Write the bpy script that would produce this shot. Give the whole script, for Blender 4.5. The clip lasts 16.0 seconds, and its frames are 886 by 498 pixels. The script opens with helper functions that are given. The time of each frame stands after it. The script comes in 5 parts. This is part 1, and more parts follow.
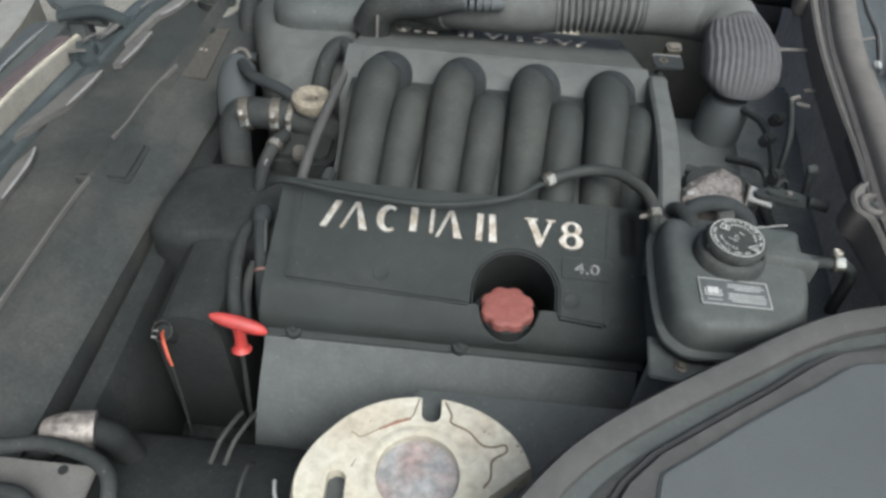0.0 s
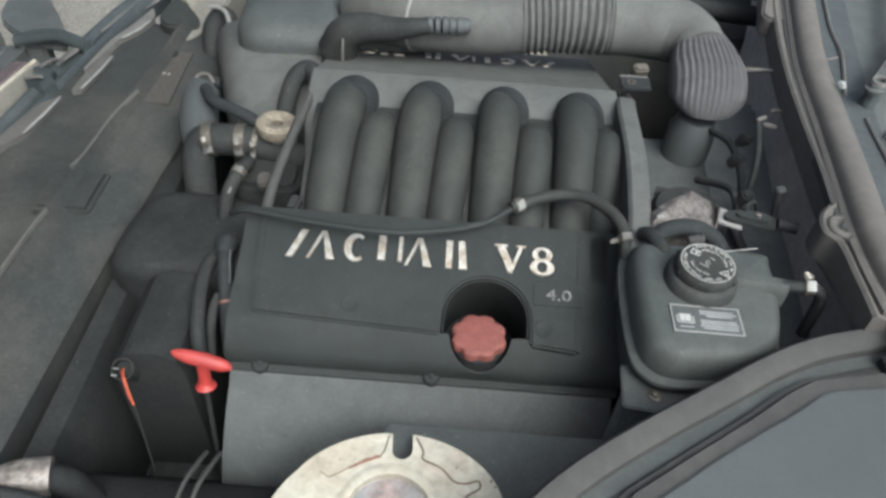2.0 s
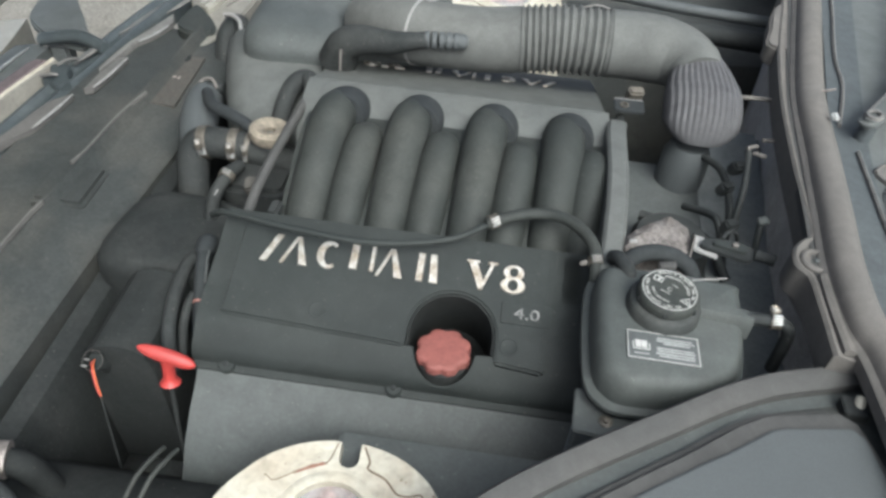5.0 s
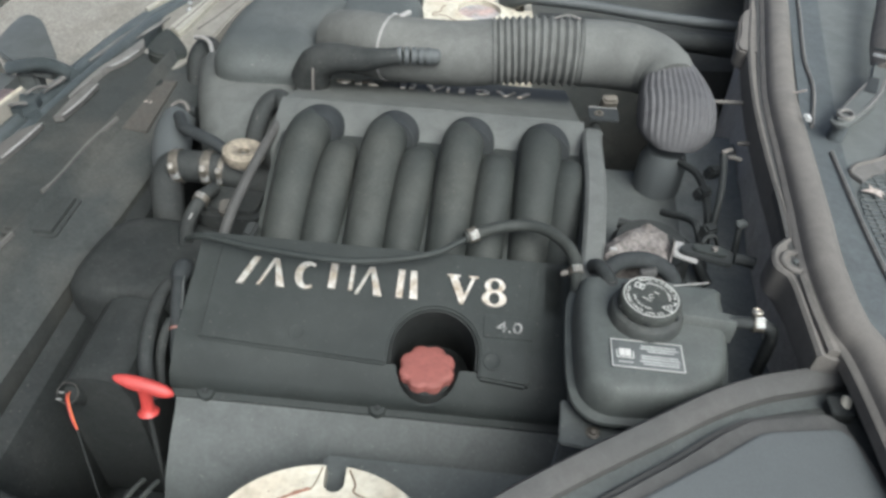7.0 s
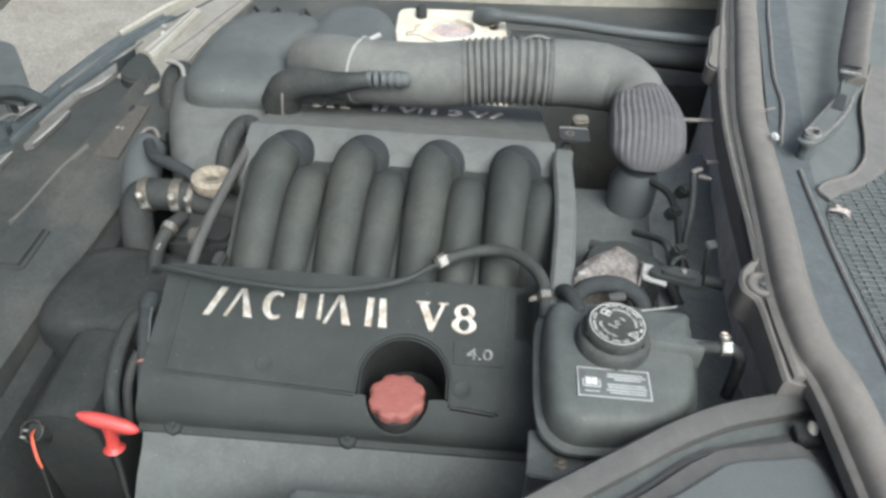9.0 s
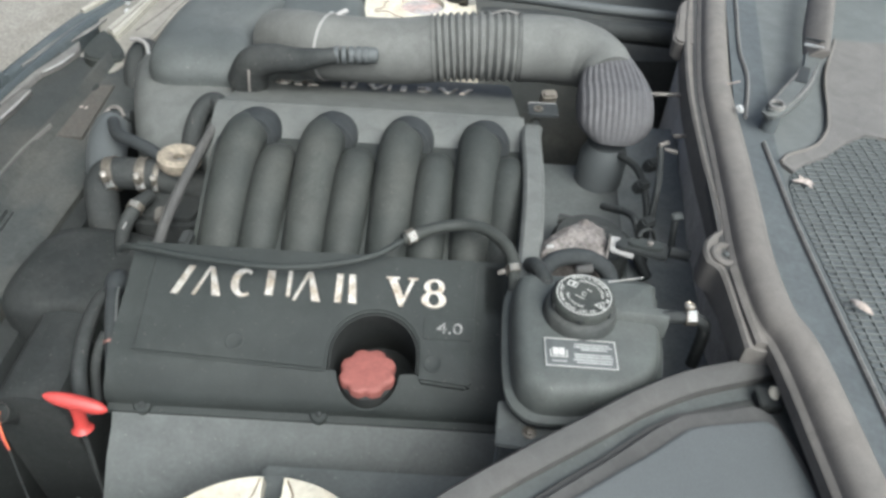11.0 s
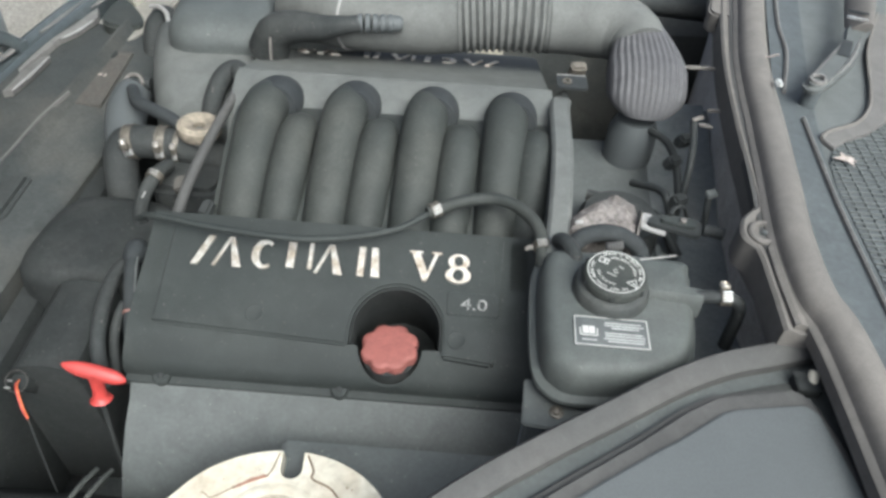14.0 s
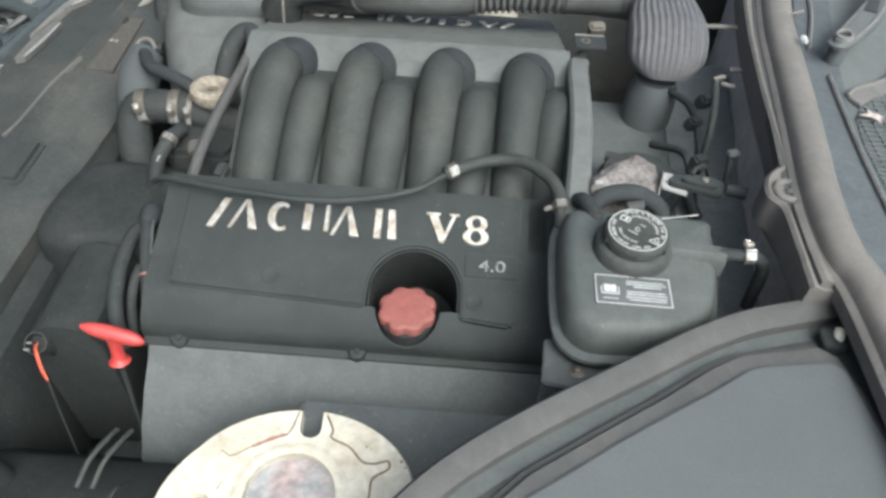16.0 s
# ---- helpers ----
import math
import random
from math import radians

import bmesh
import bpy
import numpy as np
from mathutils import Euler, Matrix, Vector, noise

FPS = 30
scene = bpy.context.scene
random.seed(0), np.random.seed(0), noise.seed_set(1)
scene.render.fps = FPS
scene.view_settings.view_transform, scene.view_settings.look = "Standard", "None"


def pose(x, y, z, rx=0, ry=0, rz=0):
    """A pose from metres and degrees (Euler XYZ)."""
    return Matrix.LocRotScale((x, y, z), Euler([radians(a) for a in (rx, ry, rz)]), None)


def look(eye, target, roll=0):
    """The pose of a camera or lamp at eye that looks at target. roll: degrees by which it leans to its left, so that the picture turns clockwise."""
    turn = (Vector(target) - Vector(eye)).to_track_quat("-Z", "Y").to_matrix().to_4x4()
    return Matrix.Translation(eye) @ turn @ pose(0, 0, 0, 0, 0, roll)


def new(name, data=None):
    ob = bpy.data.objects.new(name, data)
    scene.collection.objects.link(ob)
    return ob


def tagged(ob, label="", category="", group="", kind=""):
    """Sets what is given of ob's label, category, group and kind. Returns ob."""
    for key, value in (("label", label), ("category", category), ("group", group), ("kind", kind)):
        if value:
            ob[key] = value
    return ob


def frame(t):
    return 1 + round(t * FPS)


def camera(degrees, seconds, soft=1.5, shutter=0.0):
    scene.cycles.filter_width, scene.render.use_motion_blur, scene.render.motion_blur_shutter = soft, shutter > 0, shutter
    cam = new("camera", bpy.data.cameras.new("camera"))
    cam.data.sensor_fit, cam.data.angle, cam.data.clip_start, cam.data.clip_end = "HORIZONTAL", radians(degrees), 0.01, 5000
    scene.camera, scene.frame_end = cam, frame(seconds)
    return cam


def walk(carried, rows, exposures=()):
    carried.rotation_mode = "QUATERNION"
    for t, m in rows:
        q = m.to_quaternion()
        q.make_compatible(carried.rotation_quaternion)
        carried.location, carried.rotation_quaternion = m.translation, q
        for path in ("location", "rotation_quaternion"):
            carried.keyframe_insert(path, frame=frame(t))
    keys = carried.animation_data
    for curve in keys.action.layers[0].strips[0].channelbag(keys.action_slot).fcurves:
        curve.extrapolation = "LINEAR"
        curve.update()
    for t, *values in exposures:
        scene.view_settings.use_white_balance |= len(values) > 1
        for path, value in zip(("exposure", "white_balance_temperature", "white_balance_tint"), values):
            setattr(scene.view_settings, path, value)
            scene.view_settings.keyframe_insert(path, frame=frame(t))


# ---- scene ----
cam = camera(62.8, 16.0, soft=3.0)
PATH = [
    (0, (0.016, -0.605, 1.519), (-0.037, 0.77, 0.068), 3.9),
    (0.5, (0.02, -0.601, 1.521), (-0.033, 0.79, 0.085), 3.5),
    (1, (0.018, -0.597, 1.524), (0.009, 0.827, 0.119), 4.2),
    (1.5, (0.017, -0.587, 1.521), (0.018, 0.825, 0.104), 4.1),
    (2, (0.022, -0.58, 1.521), (0.032, 0.824, 0.096), 4.7),
    (2.5, (0.03, -0.581, 1.519), (0.037, 0.833, 0.105), 5.4),
    (3, (0.027, -0.579, 1.526), (0.098, 0.864, 0.142), 6.2),
    (3.5, (0.034, -0.574, 1.514), (0.151, 0.843, 0.108), 5.4),
    (4, (0.041, -0.572, 1.519), (0.252, 0.837, 0.115), 9.0),
    (4.2, (0.071, -0.576, 1.528), (0.174, 0.845, 0.124), 8.6),
    (6.3, (0.112, -0.576, 1.514), (-0.058, 0.853, 0.125), 3.5),
    (6.5, (0.1, -0.557, 1.519), (0.02, 0.885, 0.136), 2.9),
    (7, (0.108, -0.569, 1.518), (0.041, 0.889, 0.151), 3.5),
    (7.5, (0.12, -0.553, 1.51), (0.045, 0.859, 0.095), 3.9),
    (8, (0.126, -0.542, 1.524), (0.072, 0.905, 0.145), 3.1),
    (8.5, (0.129, -0.544, 1.531), (0.057, 0.917, 0.167), 2.6),
    (9, (0.135, -0.548, 1.53), (0.084, 0.928, 0.181), 2.8),
    (9.2, (0.133, -0.552, 1.522), (0.146, 0.908, 0.155), 3.8),
    (11.3, (0.146, -0.554, 1.526), (0.16, 0.892, 0.145), 3.8),
    (11.5, (0.146, -0.55, 1.528), (0.156, 0.899, 0.149), 3.7),
    (12, (0.144, -0.547, 1.529), (0.142, 0.901, 0.15), 3.5),
    (12.5, (0.14, -0.55, 1.519), (0.154, 0.896, 0.138), 3.9),
    (13, (0.13, -0.548, 1.512), (0.118, 0.875, 0.107), 4.0),
    (13.5, (0.133, -0.545, 1.508), (0.12, 0.859, 0.085), 3.9),
    (14, (0.133, -0.543, 1.505), (0.113, 0.861, 0.081), 3.8),
    (14.5, (0.128, -0.542, 1.506), (0.116, 0.861, 0.081), 4.4),
    (15, (0.125, -0.542, 1.5), (0.1, 0.843, 0.058), 4.5),
    (15.5, (0.129, -0.543, 1.495), (0.075, 0.821, 0.033), 2.7),
    (16, (0.126, -0.55, 1.487), (0.083, 0.806, 0.018), 2.9),
]
walk(cam, [(t, look(eye, target, roll)) for t, eye, target, roll in PATH],
     exposures=[(0.0, 1.57, 5700, -1), (2.0, 1.61, 5700, -1), (3.5, 1.87, 5700, -1), (6.5, 1.78, 5700, -1), (9.0, 2.07, 5700, -1), (12.5, 2.05, 5700, -1), (16.0, 2.09, 5700, -1)])

# ---- light: a bright, hazy overcast day ----
world = bpy.data.worlds.new("overcast_sky")
scene.world = world
world.use_nodes = True
wn = world.node_tree.nodes
sky = wn.new("ShaderNodeTexSky")
sky.sky_type = "NISHITA"
sky.sun_disc = False
sky.sun_elevation, sky.sun_rotation = radians(52), radians(150)
sky.dust_density, sky.air_density, sky.ozone_density = 9.0, 0.3, 0.2
wn["Background"].inputs["Strength"].default_value = 0.14
world.node_tree.links.new(sky.outputs[0], wn["Background"].inputs[0])
sun_data = bpy.data.lights.new("sun", "SUN")
sun_data.energy, sun_data.angle, sun_data.color = 0.5, radians(35), (1.0, 0.975, 0.94)
sun = new("sun", sun_data)
sun.matrix_world = look((0, 0, 0), (-0.35, 0.5, -0.9))

# ---- materials ----
def material(name, color, rough=0.6, metal=0.0, spot=None, fine=220.0, coarse=14.0, vary=0.25, bump=0.15, amount=0.5, spec=0.5, specks=0.0, smears=0.14):
    """A procedural surface: fine grain, coarse stains towards the colour spot, and a fine relief."""
    m = bpy.data.materials.new(name)
    m.use_nodes = True
    nt = m.node_tree
    n, link = nt.nodes, nt.links.new
    bsdf = n["Principled BSDF"]
    geo = n.new("ShaderNodeNewGeometry")
    grain, stain = n.new("ShaderNodeTexNoise"), n.new("ShaderNodeTexNoise")
    for tex, scale, detail in ((grain, fine, 4.0), (stain, coarse, 6.0)):
        tex.inputs["Scale"].default_value, tex.inputs["Detail"].default_value = scale, detail
        link(geo.outputs["Position"], tex.inputs["Vector"])
    ramp = n.new("ShaderNodeMapRange")
    ramp.inputs["From Min"].default_value, ramp.inputs["From Max"].default_value = 0.42, 0.72
    ramp.inputs["To Max"].default_value = amount
    link(stain.outputs["Fac"], ramp.inputs["Value"])
    mix = n.new("ShaderNodeMixRGB")
    dirt = spot or tuple(0.6 * c + 0.05 for c in color)
    mix.inputs[1].default_value, mix.inputs[2].default_value = (*color, 1), (*dirt, 1)
    link(ramp.outputs[0], mix.inputs[0])
    hsv = n.new("ShaderNodeHueSaturation")
    level = n.new("ShaderNodeMapRange")
    level.inputs["From Min"].default_value, level.inputs["From Max"].default_value = 0.3, 0.7
    level.inputs["To Min"].default_value, level.inputs["To Max"].default_value = 1 - vary, 1 + vary
    link(grain.outputs["Fac"], level.inputs["Value"])
    smudge, smear, both = n.new("ShaderNodeTexNoise"), n.new("ShaderNodeMapRange"), n.new("ShaderNodeMath")
    smudge.inputs["Scale"].default_value, smudge.inputs["Detail"].default_value, smudge.inputs["Distortion"].default_value = coarse * 4.3, 7.0, 0.8
    link(geo.outputs["Position"], smudge.inputs["Vector"])
    smear.inputs["From Min"].default_value, smear.inputs["From Max"].default_value = 0.3, 0.7
    smear.inputs["To Min"].default_value, smear.inputs["To Max"].default_value = 1 - smears, 1 + smears
    link(smudge.outputs["Fac"], smear.inputs["Value"])
    both.operation = "MULTIPLY"
    link(level.outputs[0], both.inputs[0])
    link(smear.outputs[0], both.inputs[1])
    link(both.outputs[0], hsv.inputs["Value"])
    link(mix.outputs[0], hsv.inputs["Color"])
    link(hsv.outputs[0], bsdf.inputs["Base Color"])
    if specks:
        flake, cut, over = n.new("ShaderNodeTexNoise"), n.new("ShaderNodeMapRange"), n.new("ShaderNodeMixRGB")
        flake.inputs["Scale"].default_value, flake.inputs["Detail"].default_value = 260.0, 2.0
        link(geo.outputs["Position"], flake.inputs["Vector"])
        cut.inputs["From Min"].default_value, cut.inputs["From Max"].default_value, cut.inputs["To Max"].default_value = 0.69, 0.75, specks
        link(flake.outputs["Fac"], cut.inputs["Value"])
        link(cut.outputs[0], over.inputs[0])
        link(hsv.outputs[0], over.inputs[1])
        over.inputs[2].default_value = (0.19, 0.18, 0.16, 1)
        link(over.outputs[0], bsdf.inputs["Base Color"])
    wear = n.new("ShaderNodeMapRange")
    wear.inputs["To Min"].default_value, wear.inputs["To Max"].default_value = max(rough - 0.12, 0.03), min(rough + 0.14, 1.0)
    link(stain.outputs["Fac"], wear.inputs["Value"])
    link(wear.outputs[0], bsdf.inputs["Roughness"])
    bsdf.inputs["Metallic"].default_value = metal
    bsdf.inputs["Specular IOR Level"].default_value = spec
    relief = n.new("ShaderNodeBump")
    relief.inputs["Strength"].default_value, relief.inputs["Distance"].default_value = bump, 0.002
    link(grain.outputs["Fac"], relief.inputs["Height"])
    link(relief.outputs[0], bsdf.inputs["Normal"])
    return m


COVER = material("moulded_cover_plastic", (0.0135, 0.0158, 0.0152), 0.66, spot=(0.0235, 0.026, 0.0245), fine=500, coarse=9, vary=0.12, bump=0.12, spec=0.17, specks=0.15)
MANIFOLD = material("intake_composite", (0.0185, 0.0207, 0.0193), 0.68, spot=(0.036, 0.037, 0.033), fine=300, coarse=12, vary=0.14, bump=0.10, spec=0.17, specks=0.15)
BLACK = material("sooty_black", (0.015, 0.0166, 0.0166), 0.75, spot=(0.030, 0.031, 0.029), vary=0.15, bump=0.10, spec=0.16, specks=0.3)
DARK = material("oily_dark_metal", (0.085, 0.092, 0.092), 0.75, spot=(0.12, 0.122, 0.115), vary=0.12, bump=0.08, spec=0.3)
SEAL = material("weathered_rubber_seal", (0.064, 0.060, 0.055), 0.76, spot=(0.086, 0.079, 0.071), fine=600, coarse=11, vary=0.10, bump=0.05, spec=0.3)
STRIP = material("chalky_seal_strip", (0.085, 0.082, 0.077), 0.7, spot=(0.060, 0.058, 0.055), fine=300, coarse=40, vary=0.2, bump=0.08, amount=0.8)
PLATE = material("dull_plate", (0.155, 0.155, 0.15), 0.6, spot=(0.14, 0.13, 0.12), coarse=50, vary=0.15, bump=0.1)
LID = material("grey_box_lid", (0.038, 0.042, 0.043), 0.66, spot=(0.046, 0.050, 0.051), fine=700, coarse=5, vary=0.10, bump=0.08, spec=0.28, smears=0.04)
SHELL = material("tank_plastic", (0.037, 0.041, 0.039), 0.64, spot=(0.052, 0.055, 0.052), fine=400, coarse=10, vary=0.10, bump=0.07, spec=0.22, specks=0.2)
CREAM = material("chipped_cream_paint", (0.275, 0.26, 0.215), 0.6, spot=(0.215, 0.185, 0.14), fine=90, coarse=26, vary=0.10, bump=0.12, amount=0.7, spec=0.3)
SEALER = material("aged_seam_sealer", (0.095, 0.070, 0.048), 0.85, spot=(0.05, 0.036, 0.028), coarse=60)
FLAKE = material("flaking_rust", (0.135, 0.070, 0.048), 0.9, spot=(0.075, 0.045, 0.034), fine=300, coarse=140, vary=0.3, bump=0.4, amount=1.0)
RUST = material("rusty_mount", (0.150, 0.150, 0.150), 0.85, spot=(0.225, 0.155, 0.138), coarse=26, fine=120, vary=0.25, bump=0.25, amount=1.0)
CHROME = material("worn_bright_trim", (0.35, 0.335, 0.300), 0.4, 0.7, spot=(0.19, 0.155, 0.115), fine=220, coarse=80, vary=0.2, bump=0.05, amount=1.0)
ZINC = material("plated_clamp", (0.085, 0.077, 0.064), 0.5, 0.5, spot=(0.055, 0.047, 0.037), coarse=90, vary=0.3, bump=0.15)
ALLOY = material("rough_cast_alloy", (0.105, 0.096, 0.090), 0.78, 0.2, spot=(0.060, 0.053, 0.048), fine=190, coarse=75, vary=0.35, bump=0.8, amount=1.0, spec=0.3)
STEEL = material("dull_steel", (0.30, 0.31, 0.31), 0.5, 0.8, spot=(0.20, 0.17, 0.14), coarse=40)
FOIL = material("crumpled_foil", (0.155, 0.140, 0.128), 0.55, 0.35, spot=(0.075, 0.062, 0.055), fine=130, coarse=85, vary=0.45, bump=0.9, amount=0.9)
RED = material("red_handle_plastic", (0.205, 0.023, 0.020), 0.5, spot=(0.17, 0.025, 0.022), vary=0.08, bump=0.05, spec=0.3)
CAPRED = material("faded_red_cap", (0.132, 0.046, 0.039), 0.66, spot=(0.112, 0.045, 0.038), fine=350, coarse=30, vary=0.05, bump=0.04, spec=0.25)
STICKER = material("brown_sticker", (0.028, 0.026, 0.022), 0.8, spot=(0.040, 0.034, 0.028), coarse=60, amount=0.6)
BEIGE = material("beige_foam", (0.122, 0.105, 0.080), 0.9, spot=(0.088, 0.076, 0.060), fine=150, coarse=60, vary=0.3, bump=0.6, amount=0.8)
WHITE = material("printed_white", (0.25, 0.25, 0.238), 0.65, vary=0.12, bump=0.02)
FADED = material("faded_print", (0.19, 0.195, 0.19), 0.7, vary=0.3, fine=900, bump=0.02)
LABEL = material("black_label", (0.034, 0.038, 0.038), 0.55, vary=0.06, bump=0.02, spec=0.3)
ORANGE = material("orange_wire", (0.45, 0.10, 0.03), 0.45, vary=0.1, bump=0.03)
RED_WIRE = material("red_wire", (0.26, 0.03, 0.025), 0.45, vary=0.1, bump=0.03)
LOCK = material("dull_red_ring", (0.13, 0.045, 0.030), 0.6, vary=0.1, bump=0.03)
PAINT = material("cream_body_paint", (0.185, 0.178, 0.152), 0.42, spot=(0.145, 0.133, 0.108), coarse=14, vary=0.06, bump=0.03)
MAROON = material("dull_maroon_liner", (0.085, 0.066, 0.067), 0.6, spot=(0.07, 0.058, 0.056))
TARMAC = material("pale_gravelly_tarmac", (0.100, 0.094, 0.081), 0.95, spot=(0.076, 0.070, 0.058), fine=85, coarse=4, vary=0.35, bump=0.8, amount=0.9)
ELBOW = material("ribbed_rubber", (0.044, 0.044, 0.046), 0.74, spot=(0.060, 0.059, 0.060), vary=0.1, bump=0.05, spec=0.25)
SKIRT = material("dusty_skirt", (0.035, 0.039, 0.038), 0.64, spot=(0.060, 0.063, 0.061), coarse=7, vary=0.10, bump=0.08, spec=0.3, specks=0.3)
# Blacker than the sooty black: shade in the bay is part of this colour.
BLACK_SHADE = material("black_parts_and_shade", (0.0125, 0.0138, 0.0136), 0.8, spot=(0.023, 0.024, 0.023), vary=0.15, bump=0.10, spec=0.12, specks=0.2)
SLAM = material("dusty_front_panel", (0.0215, 0.0235, 0.0228), 0.7, spot=(0.045, 0.044, 0.039), coarse=9, vary=0.15, bump=0.12, amount=0.7, spec=0.2, specks=0.12)
# Black rubber; also painted shade round the runners and in a hollow.
RUBBER_SHADE = material("black_rubber_and_shade", (0.016, 0.018, 0.019), 0.8, spot=(0.024, 0.026, 0.026), vary=0.1, bump=0.03, spec=0.15)
# Very pale so the shaded bulkhead looks hazy; the haze is in the colour.
HAZE_GREY = material("pale_bulkhead_haze", (0.31, 0.295, 0.275), 0.9, spot=(0.22, 0.21, 0.195), fine=260, coarse=9, vary=0.12, bump=0.1, spec=0.2)
# Dust specks on plastic that is paled to carry haze in its colour.
DUST_HAZE = material("dust_and_haze_plastic", (0.053, 0.056, 0.054), 0.76, spot=(0.070, 0.072, 0.068), fine=400, coarse=9, vary=0.10, bump=0.08, spec=0.18, specks=0.2)
BAR = material("scuffed_dark_bar", (0.030, 0.036, 0.038), 0.5, spot=(0.052, 0.058, 0.058), coarse=16, vary=0.12, bump=0.03, spec=0.35)
SLATE = material("dark_slate_panel", (0.052, 0.057, 0.056), 0.7, spot=(0.068, 0.072, 0.070), fine=400, coarse=7, vary=0.08, bump=0.05, spec=0.28)
WING_RUBBER = material("wing_seal_rubber", (0.032, 0.032, 0.031), 0.76, spot=(0.043, 0.042, 0.040), fine=500, coarse=13, vary=0.10, bump=0.08, spec=0.22)
DUCT = material("dull_duct_plastic", (0.060, 0.062, 0.059), 0.76, spot=(0.080, 0.081, 0.076), fine=300, coarse=8, vary=0.10, bump=0.05, spec=0.2)
MESHBED = material("dark_mesh_bed", (0.037, 0.042, 0.044), 0.7, spot=(0.046, 0.052, 0.053), vary=0.1, bump=0.05, spec=0.25)
COWL = material("brown_grey_cowl_plastic", (0.062, 0.060, 0.057), 0.7, spot=(0.080, 0.077, 0.072), fine=400, coarse=9, vary=0.1, bump=0.06, spec=0.25)
WORN = material("worn_figures", (0.13, 0.13, 0.125), 0.7, spot=(0.018, 0.02, 0.02), fine=500, coarse=170, vary=0.4, amount=1.0, bump=0.02)
LEAF = material("dry_leaf", (0.185, 0.163, 0.148), 0.85, spot=(0.13, 0.105, 0.085), coarse=120)
# Darker copy of the cream body paint, with shade put into it.
WING_PAINT = material("shaded_wing_paint", (0.118, 0.112, 0.098), 0.6, spot=(0.092, 0.085, 0.072), fine=260, coarse=11, vary=0.1, bump=0.05, spec=0.3)
GLASS = bpy.data.materials.new("windscreen_glass")
GLASS.use_nodes = True
GLASS.node_tree.nodes["Principled BSDF"].inputs["Transmission Weight"].default_value = 0.9
GLASS.node_tree.nodes["Principled BSDF"].inputs["Roughness"].default_value = 0.04
GLASS.node_tree.nodes["Principled BSDF"].inputs["Base Color"].default_value = (0.75, 0.85, 0.83, 1)


# ---- building helpers ----
def thing(name, label, category, at=(0, 0, 0), group="", kind=""):
    """An Empty at the base of a thing; its parts are given in world places."""
    e = new(name)
    e.empty_display_size = 0.02
    e.location = at
    return tagged(e, label, category, group, kind)


def part(name, bm, mat, parent, label="", sharp=40):
    """Links a bmesh, given in world places, as one mesh under its parent."""
    me = bpy.data.meshes.new(name)
    bmesh.ops.recalc_face_normals(bm, faces=bm.faces)
    bm.to_mesh(me)
    bm.free()
    for p in me.polygons:
        p.use_smooth = True
    me.set_sharp_from_angle(angle=radians(sharp))
    me.materials.append(mat)
    ob = new(name, me)
    if parent:
        ob.parent = parent
        ob.matrix_parent_inverse = Matrix() if parent.parent else Matrix.Translation(-parent.location)
    return tagged(ob, label)


def spline(pts, n=8):
    """A smooth line through the given places."""
    p = [Vector(q) for q in pts]
    if len(p) < 3:
        return [p[0].lerp(p[-1], k / n) for k in range(n + 1)]
    p = [2 * p[0] - p[1], *p, 2 * p[-1] - p[-2]]
    out = []
    for a, b, c, d in zip(p, p[1:], p[2:], p[3:]):
        for k in range(n):
            t = k / n
            out.append(0.5 * (2 * b + (c - a) * t + (2 * a - 5 * b + 4 * c - d) * t * t + (3 * b - a - 3 * c + d) * t ** 3))
    out.append(p[-2])
    return out


def rings(bm, loops, closed=True, caps=True):
    """Skins a row of loops of places."""
    vs = [[bm.verts.new(q) for q in loop] for loop in loops]
    count = len(vs[0])
    for a, b in zip(vs, vs[1:]):
        for k in range(count if closed else count - 1):
            bm.faces.new((a[k], a[(k + 1) % count], b[(k + 1) % count], b[k]))
    if caps and closed:
        bm.faces.new(vs[0][::-1])
        bm.faces.new(vs[-1])
    return bm


def tube(pts, r, seg=16, n=8, caps=True, bm=None, flat=1.0):
    """A round hose or rod along a smooth line; r is a number or a function of the way along, 0 to 1."""
    line = spline(pts, n)
    loops, side = [], None
    for i, q in enumerate(line):
        way = (line[min(i + 1, len(line) - 1)] - line[max(i - 1, 0)]).normalized()
        if side is None:
            side = way.orthogonal().normalized()
        side = (side - way * side.dot(way)).normalized()
        up = way.cross(side)
        size = r(i / (len(line) - 1)) if callable(r) else r
        loops.append([q + size * (math.cos(a) * side + flat * math.sin(a) * up) for a in (2 * math.pi * k / seg for k in range(seg))])
    return rings(bm or bmesh.new(), loops, caps=caps)


def blade(pts, half, thick, n=8):
    """A flat tapering strip along a smooth line; half is its half width as a function of the way along."""
    line = spline(pts, n)
    loops = []
    for i, q in enumerate(line):
        way = line[min(i + 1, len(line) - 1)] - line[max(i - 1, 0)]
        right, w = Vector((way.y, -way.x, 0)).normalized(), half(i / (len(line) - 1))
        loops.append([q + right * w * u + Vector((0, 0, thick * v)) for u, v in ((-1, 0), (-0.7, 0.8), (0, 1), (0.7, 0.8), (1, 0), (0.7, -1), (-0.7, -1))])
    return rings(bmesh.new(), loops)


def sweep(pts, profile, n=8, bm=None):
    """A closed profile of (across to the right, up) carried along a smooth line."""
    line = spline(pts, n)
    loops = []
    for i, q in enumerate(line):
        way = line[min(i + 1, len(line) - 1)] - line[max(i - 1, 0)]
        right = Vector((way.y, -way.x, 0)).normalized()
        loops.append([q + right * u + Vector((0, 0, v)) for u, v in profile])
    return rings(bm or bmesh.new(), loops)


